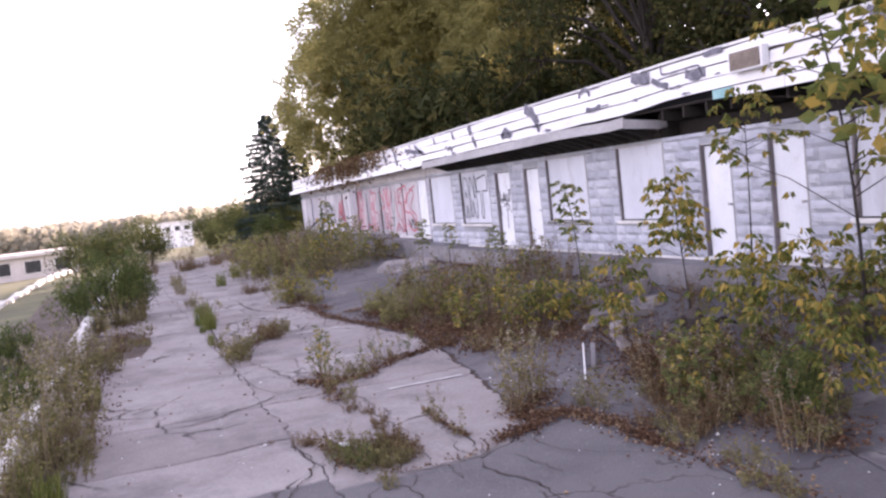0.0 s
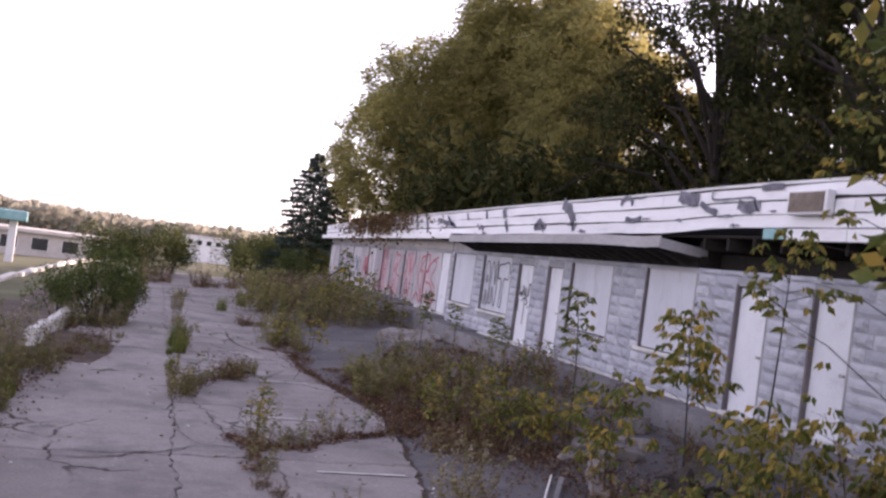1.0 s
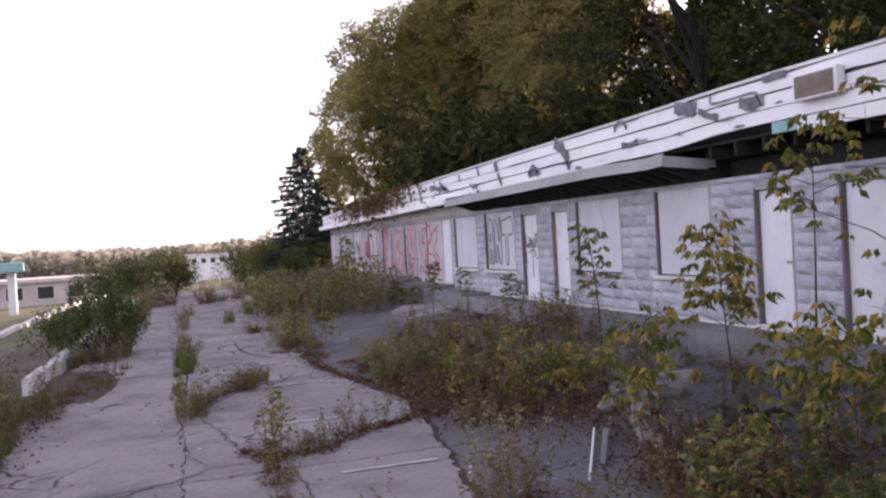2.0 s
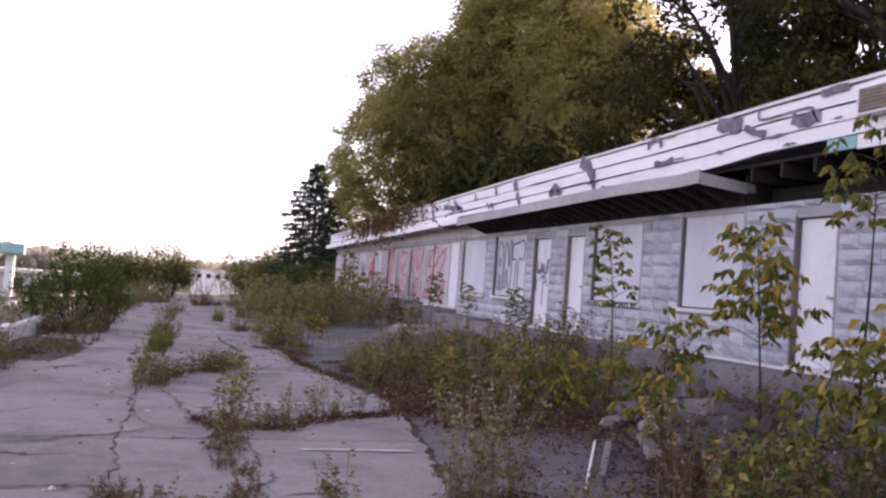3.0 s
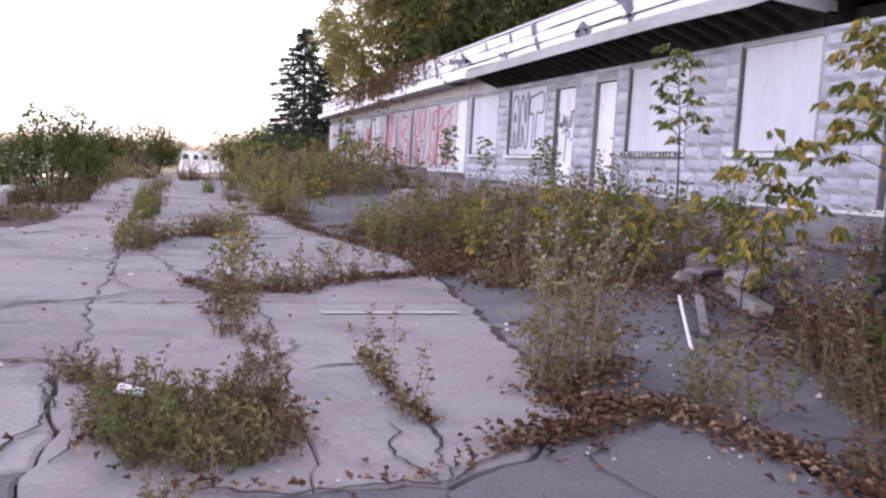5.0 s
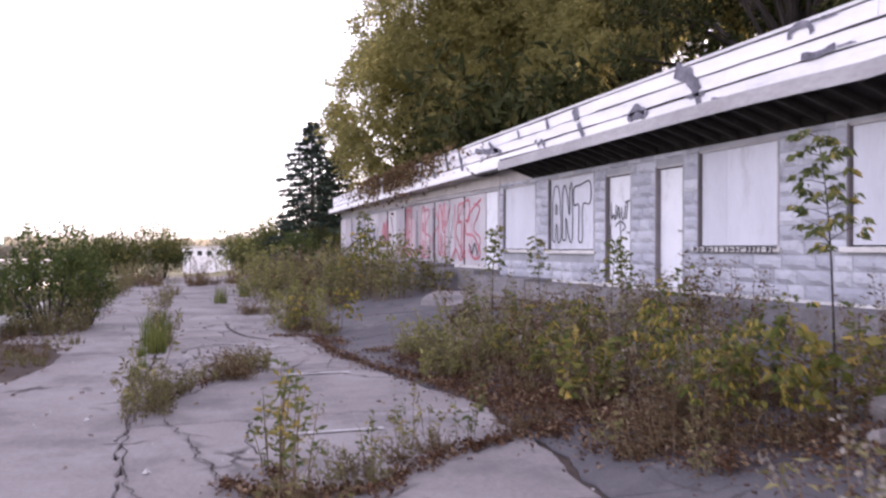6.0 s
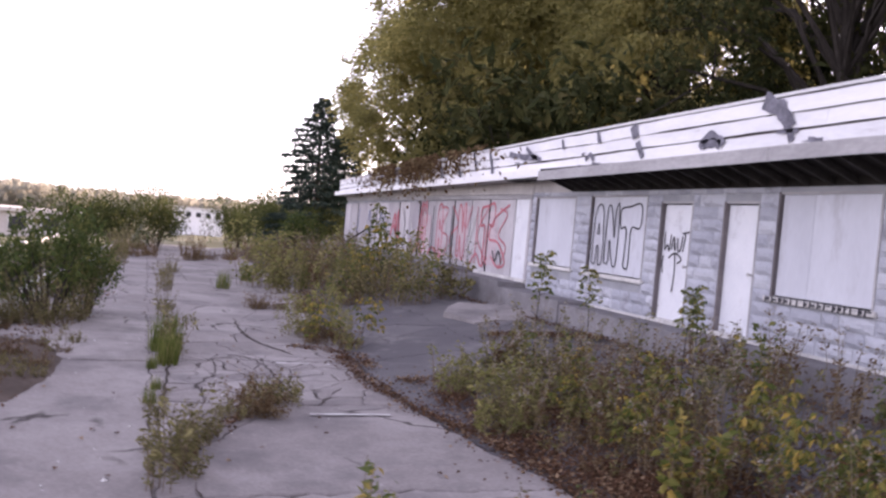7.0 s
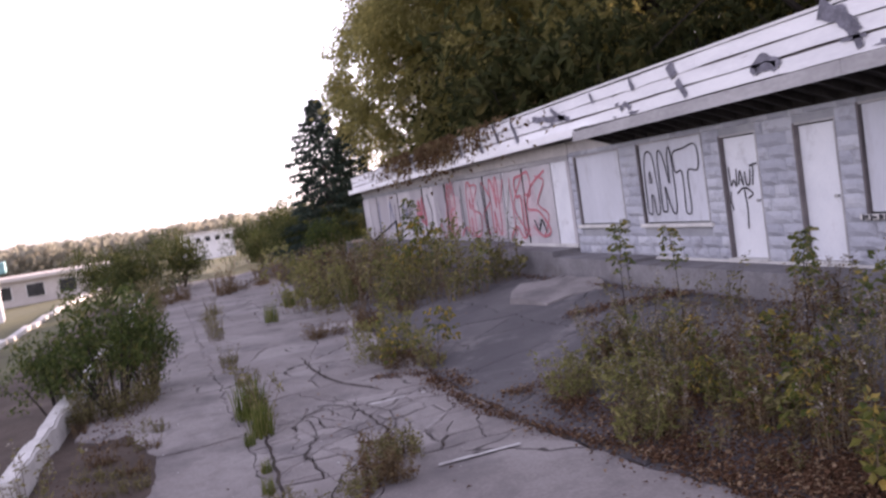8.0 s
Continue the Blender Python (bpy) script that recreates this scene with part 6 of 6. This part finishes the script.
for k in range(9):
    a = k * 0.7 + g.normal() * 0.2
    ln = g.uniform(0.25, 0.55)
    d = np.array([math.cos(a), math.sin(a), 0])
    up = g.uniform(0.05, 0.35) if k % 2 else 0.02
    tube(bm, [tuple(d * 0.08 + np.array([0, 0, 0.12])), tuple(d * ln * 0.6 + np.array([0, 0, 0.16 + up * 0.6])), tuple(d * ln + np.array([0, 0, up]))], [0.06, 0.04, 0.012], 6)
ob = part("tree_stump", bm, BARK)
ob.matrix_basis = pose(4.15, 2.75, gz(4.15, 2.75), 6, -5, 30)
tagged(ob, "dark uprooted stump with twisted roots among fallen leaves", "stump")
# broken pale slab heaved up by the plinth
bm = bmesh.new()
ring = [(-0.9, -0.6), (-0.3, -0.72), (0.1, -1.15), (0.6, -0.8), (0.85, -0.4), (0.8, 0.1), (0.95, 0.5), (0.5, 0.75), (0.2, 1.2), (-0.3, 0.95), (-0.7, 0.6), (-0.75, 0.1)]
lo = [bm.verts.new((x, y, -0.12)) for x, y in ring]
hi = [bm.verts.new((x * 0.96, y * 0.96, 0.05)) for x, y in ring]
bm.faces.new(hi)
bm.faces.new(lo[::-1])
for k in range(12):
    bm.faces.new((lo[k], lo[(k + 1) % 12], hi[(k + 1) % 12], hi[k]))
ob = part("heaved_slab", bm, CONCRETE)
ob.matrix_basis = pose(5.2, 17.4, gz(5.2, 17.4) + 0.03, 2, -7, 20)
tagged(ob, "heaved pale concrete slab on the dark asphalt", "slab")
for i, (x, y, s) in enumerate(((4.15, 5.1, 0.17), (4.35, 4.8, 0.22), (3.95, 4.25, 0.18), (4.5, 4.55, 0.2), (5.4, 5.9, 0.26), (4.75, 5.3, 0.16), (5.0, 4.9, 0.2), (3.7, 4.75, 0.12))):
    bm = bmesh.new()
    box(bm, -s, s, -s * 0.75, s * 0.75, -s * 0.5, s * 0.5)
    bmesh.ops.subdivide_edges(bm, edges=bm.edges[:], cuts=3, use_grid_fill=True)
    for v in bm.verts:
        v.co *= 1 + 0.30 * noise.noise(v.co * (2.2 / s) * 0.5 + Vector((i * 7, 0, 0))) - 0.10 * (v.co.length / s) ** 2
    ob = part("concrete_lump", bm, CONCRETE)
    ob.matrix_basis = pose(x, y, gz(x, y) + s * 0.32, 12 - 7 * (i % 4), 9 * (i % 3) - 8, i * 50)
    tagged(ob, "broken grey concrete lump in the weeds", "rubble", "concrete lumps")
bm = bmesh.new()
tube(bm, [(0, -0.05, 0), (0, 0.0, 0), (0, 0.055, 0)], [0.036, 0.041, 0.045], 12)
bmesh.ops.scale(bm, vec=(0.8, 1.0, 0.45), verts=bm.verts)
ob = part("paper_cup", bm, PLASTIC_WHITE)
ob.matrix_basis = pose(-0.98, 2.0, gz(-0.98, 2.0) + 0.13, 8, 0, 70)
tagged(ob, "crumpled white paper cup caught in the weeds", "litter")
# handrail stub at the far steps
bm = bmesh.new()
tube(bm, [(5.9, 30.2, base_z(30) + 0.0), (5.9, 30.2, base_z(30) + 0.8)], [0.03, 0.03], 8)
tube(bm, [(5.9, 30.2, base_z(30) + 0.8), (5.5, 31.8, base_z(30) + 0.2)], [0.03, 0.03], 8)
tagged(part("handrail", bm, DARK_WOOD), "dark metal handrail stub on the plinth", "handrail")

# ---- far side: house, roadside buildings, woods ----
house = thing("house", "white two-storey house with dark windows beyond the lot", "house", at=pose(7.0, 150, gz(7, 150)))
part("wall", boxes((-4.2, 4.2, 0, 8, -0.3, 4.4)), HOUSE_WHITE, house)
part("roof", boxes((-4.5, 4.5, -0.3, 8.3, 4.4, 4.6), bevel=0.05), KERB_PAINT, house)
for zz in (2.9,):
    for i in range(5):
        wd = part("window", boxes((-3.7 + i * 1.6, -2.7 + i * 1.6, -0.06, 0.02, zz, zz + 1.0)), HOUSE_WHITE, house)
        part("pane", boxes((-3.6 + i * 1.6, -2.8 + i * 1.6, -0.09, -0.065, zz + 0.1, zz + 0.9)), DARK_GLASS, wd)


def row_building(x, y, wide, deep, high, wall_mat, roof_mat, bays, label, turn):
    b = thing("roadside_building", label, "building", at=pose(x, y, gz(x, y), 0, 0, turn))
    part("wall", boxes((-wide / 2, wide / 2, 0, deep, -0.5, high)), wall_mat, b)
    part("roof", boxes((-wide / 2 - 0.6, wide / 2 + 0.6, -0.9, deep + 0.6, high, high + 0.5), bevel=0.05), roof_mat, b)
    for i in range(bays):
        u = -wide / 2 + (i + 0.5) * wide / bays
        wd = part("window", boxes((u - wide / bays * 0.3, u + wide / bays * 0.3, -0.08, 0.02, 0.9, high - 0.5)), KERB_PAINT, b)
        part("pane", boxes((u - wide / bays * 0.26, u + wide / bays * 0.26, -0.12, -0.085, 1.0, high - 0.6)), DARK_GLASS, wd)
    return b


row_building(-24, 118, 34, 10, 3.2, TAN_WALL, TAN_WALL, 9, "long low tan roadside building with dark windows", 10)
station = thing("station_canopy", "teal-topped forecourt canopy on white posts", "canopy", at=pose(-13.5, 58, gz(-13.5, 58), 0, 0, 8))
part("roof", boxes((-5, 3.2, -3, 3, 3.1, 3.75), bevel=0.05), TEAL, station, "teal canopy edge")
for x_, y_ in ((-4, -2), (2.4, -2), (-4, 2), (2.4, 2)):
    part("post", boxes((x_ - 0.25, x_ + 0.25, y_ - 0.2, y_ + 0.2, -0.3, 3.09), bevel=0.03), HOUSE_WHITE, station)
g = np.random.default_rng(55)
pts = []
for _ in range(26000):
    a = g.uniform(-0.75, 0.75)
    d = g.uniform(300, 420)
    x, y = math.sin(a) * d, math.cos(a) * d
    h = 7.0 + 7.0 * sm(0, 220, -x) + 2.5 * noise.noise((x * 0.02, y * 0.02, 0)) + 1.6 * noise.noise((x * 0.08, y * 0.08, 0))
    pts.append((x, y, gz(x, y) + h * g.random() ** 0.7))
tagged(new("far_woods", leaf_mesh("far_woods", pts, 3.0, HAZED_WOOD, g, 0.9)), "brown and green woods on the horizon, haze mixed into their colour", "woods", kind="stuff")

# ---- stone blocks of the front wall ----
def block_mesh(k):
    """A rock-faced block 1 x 1, its middle proud and uneven; k picks the shape."""
    r = random.Random(100 + k)
    vs, fs = [], []
    nu, nv = 4, 3
    for j in range(nv + 1):
        for i in range(nu + 1):
            u, v = i / nu, j / nv
            rim = i in (0, nu) or j in (0, nv)
            x = 0.0 if rim else -0.026 - r.uniform(0.0, 0.018)
            du = 0 if rim else r.uniform(-0.06, 0.06)
            vs.append((x, u - 0.5 + du, v - 0.5))
    for j in range(nv):
        for i in range(nu):
            a = j * (nu + 1) + i
            fs.append((a, a + nu + 1, a + nu + 2, a + 1))
    return raw_mesh("block", vs, fs, STONE_PAINT)


BLOCKS = [block_mesh(k) for k in range(6)]
rbk = random.Random(9)
COURSE = 0.193
placed = []
for c in range(12):
    z0 = BASE + 0.022 + c * COURSE
    z1 = min(z0 + COURSE - 0.009, WALL_TOP)
    if z1 - z0 < 0.05:
        continue
    spans = [(Y0, YM - 0.01)]
    for a, b, lo, hi in OPEN:
        if hi - 0.01 > z0 and lo - 0.075 < z1:
            nxt = []
            for s, e in spans:
                if e <= a or s >= b:
                    nxt.append((s, e))
                else:
                    if a - s > 0.03:
                        nxt.append((s, a))
                    if e - b > 0.03:
                        nxt.append((b, e))
            spans = nxt
    for s, e in spans:
        y = s
        first = True
        while y < e - 0.02:
            ln = rbk.choice((0.3, 0.42, 0.55, 0.62)) * (0.5 if first and c % 2 else 1)
            first = False
            if e - (y + ln) < 0.16:
                ln = e - y
            placed.append((y + 0.004, y + ln - 0.004, z0, z1))
            y += ln
near = sorted(placed, key=lambda p: abs((p[0] + p[1]) / 2 - 10.5))
for y0_, y1_, z0, z1 in near[:300]:
    ob = new("block", rbk.choice(BLOCKS))
    ob.parent = wall_front
    ob.location = (WX + 0.006, (y0_ + y1_) / 2, (z0 + z1) / 2)
    ob.scale = (rbk.uniform(0.7, 1.3), (y1_ - y0_), z1 - z0)
vs, fs = [], []
for y0_, y1_, z0, z1 in near[300:]:
    src = rbk.choice(BLOCKS)
    o = len(vs)
    k = rbk.uniform(0.7, 1.3)
    vs += [(WX + 0.006 + v.co.x * k, (y0_ + y1_) / 2 + v.co.y * (y1_ - y0_), (z0 + z1) / 2 + v.co.z * (z1 - z0)) for v in src.vertices]
    fs += [tuple(o + i for i in p.vertices) for p in src.polygons]
ob = new("blocks", raw_mesh("blocks", vs, fs, STONE_PAINT))
ob.parent = wall_front
tagged(ob, "further rock-faced blocks", kind="stuff")
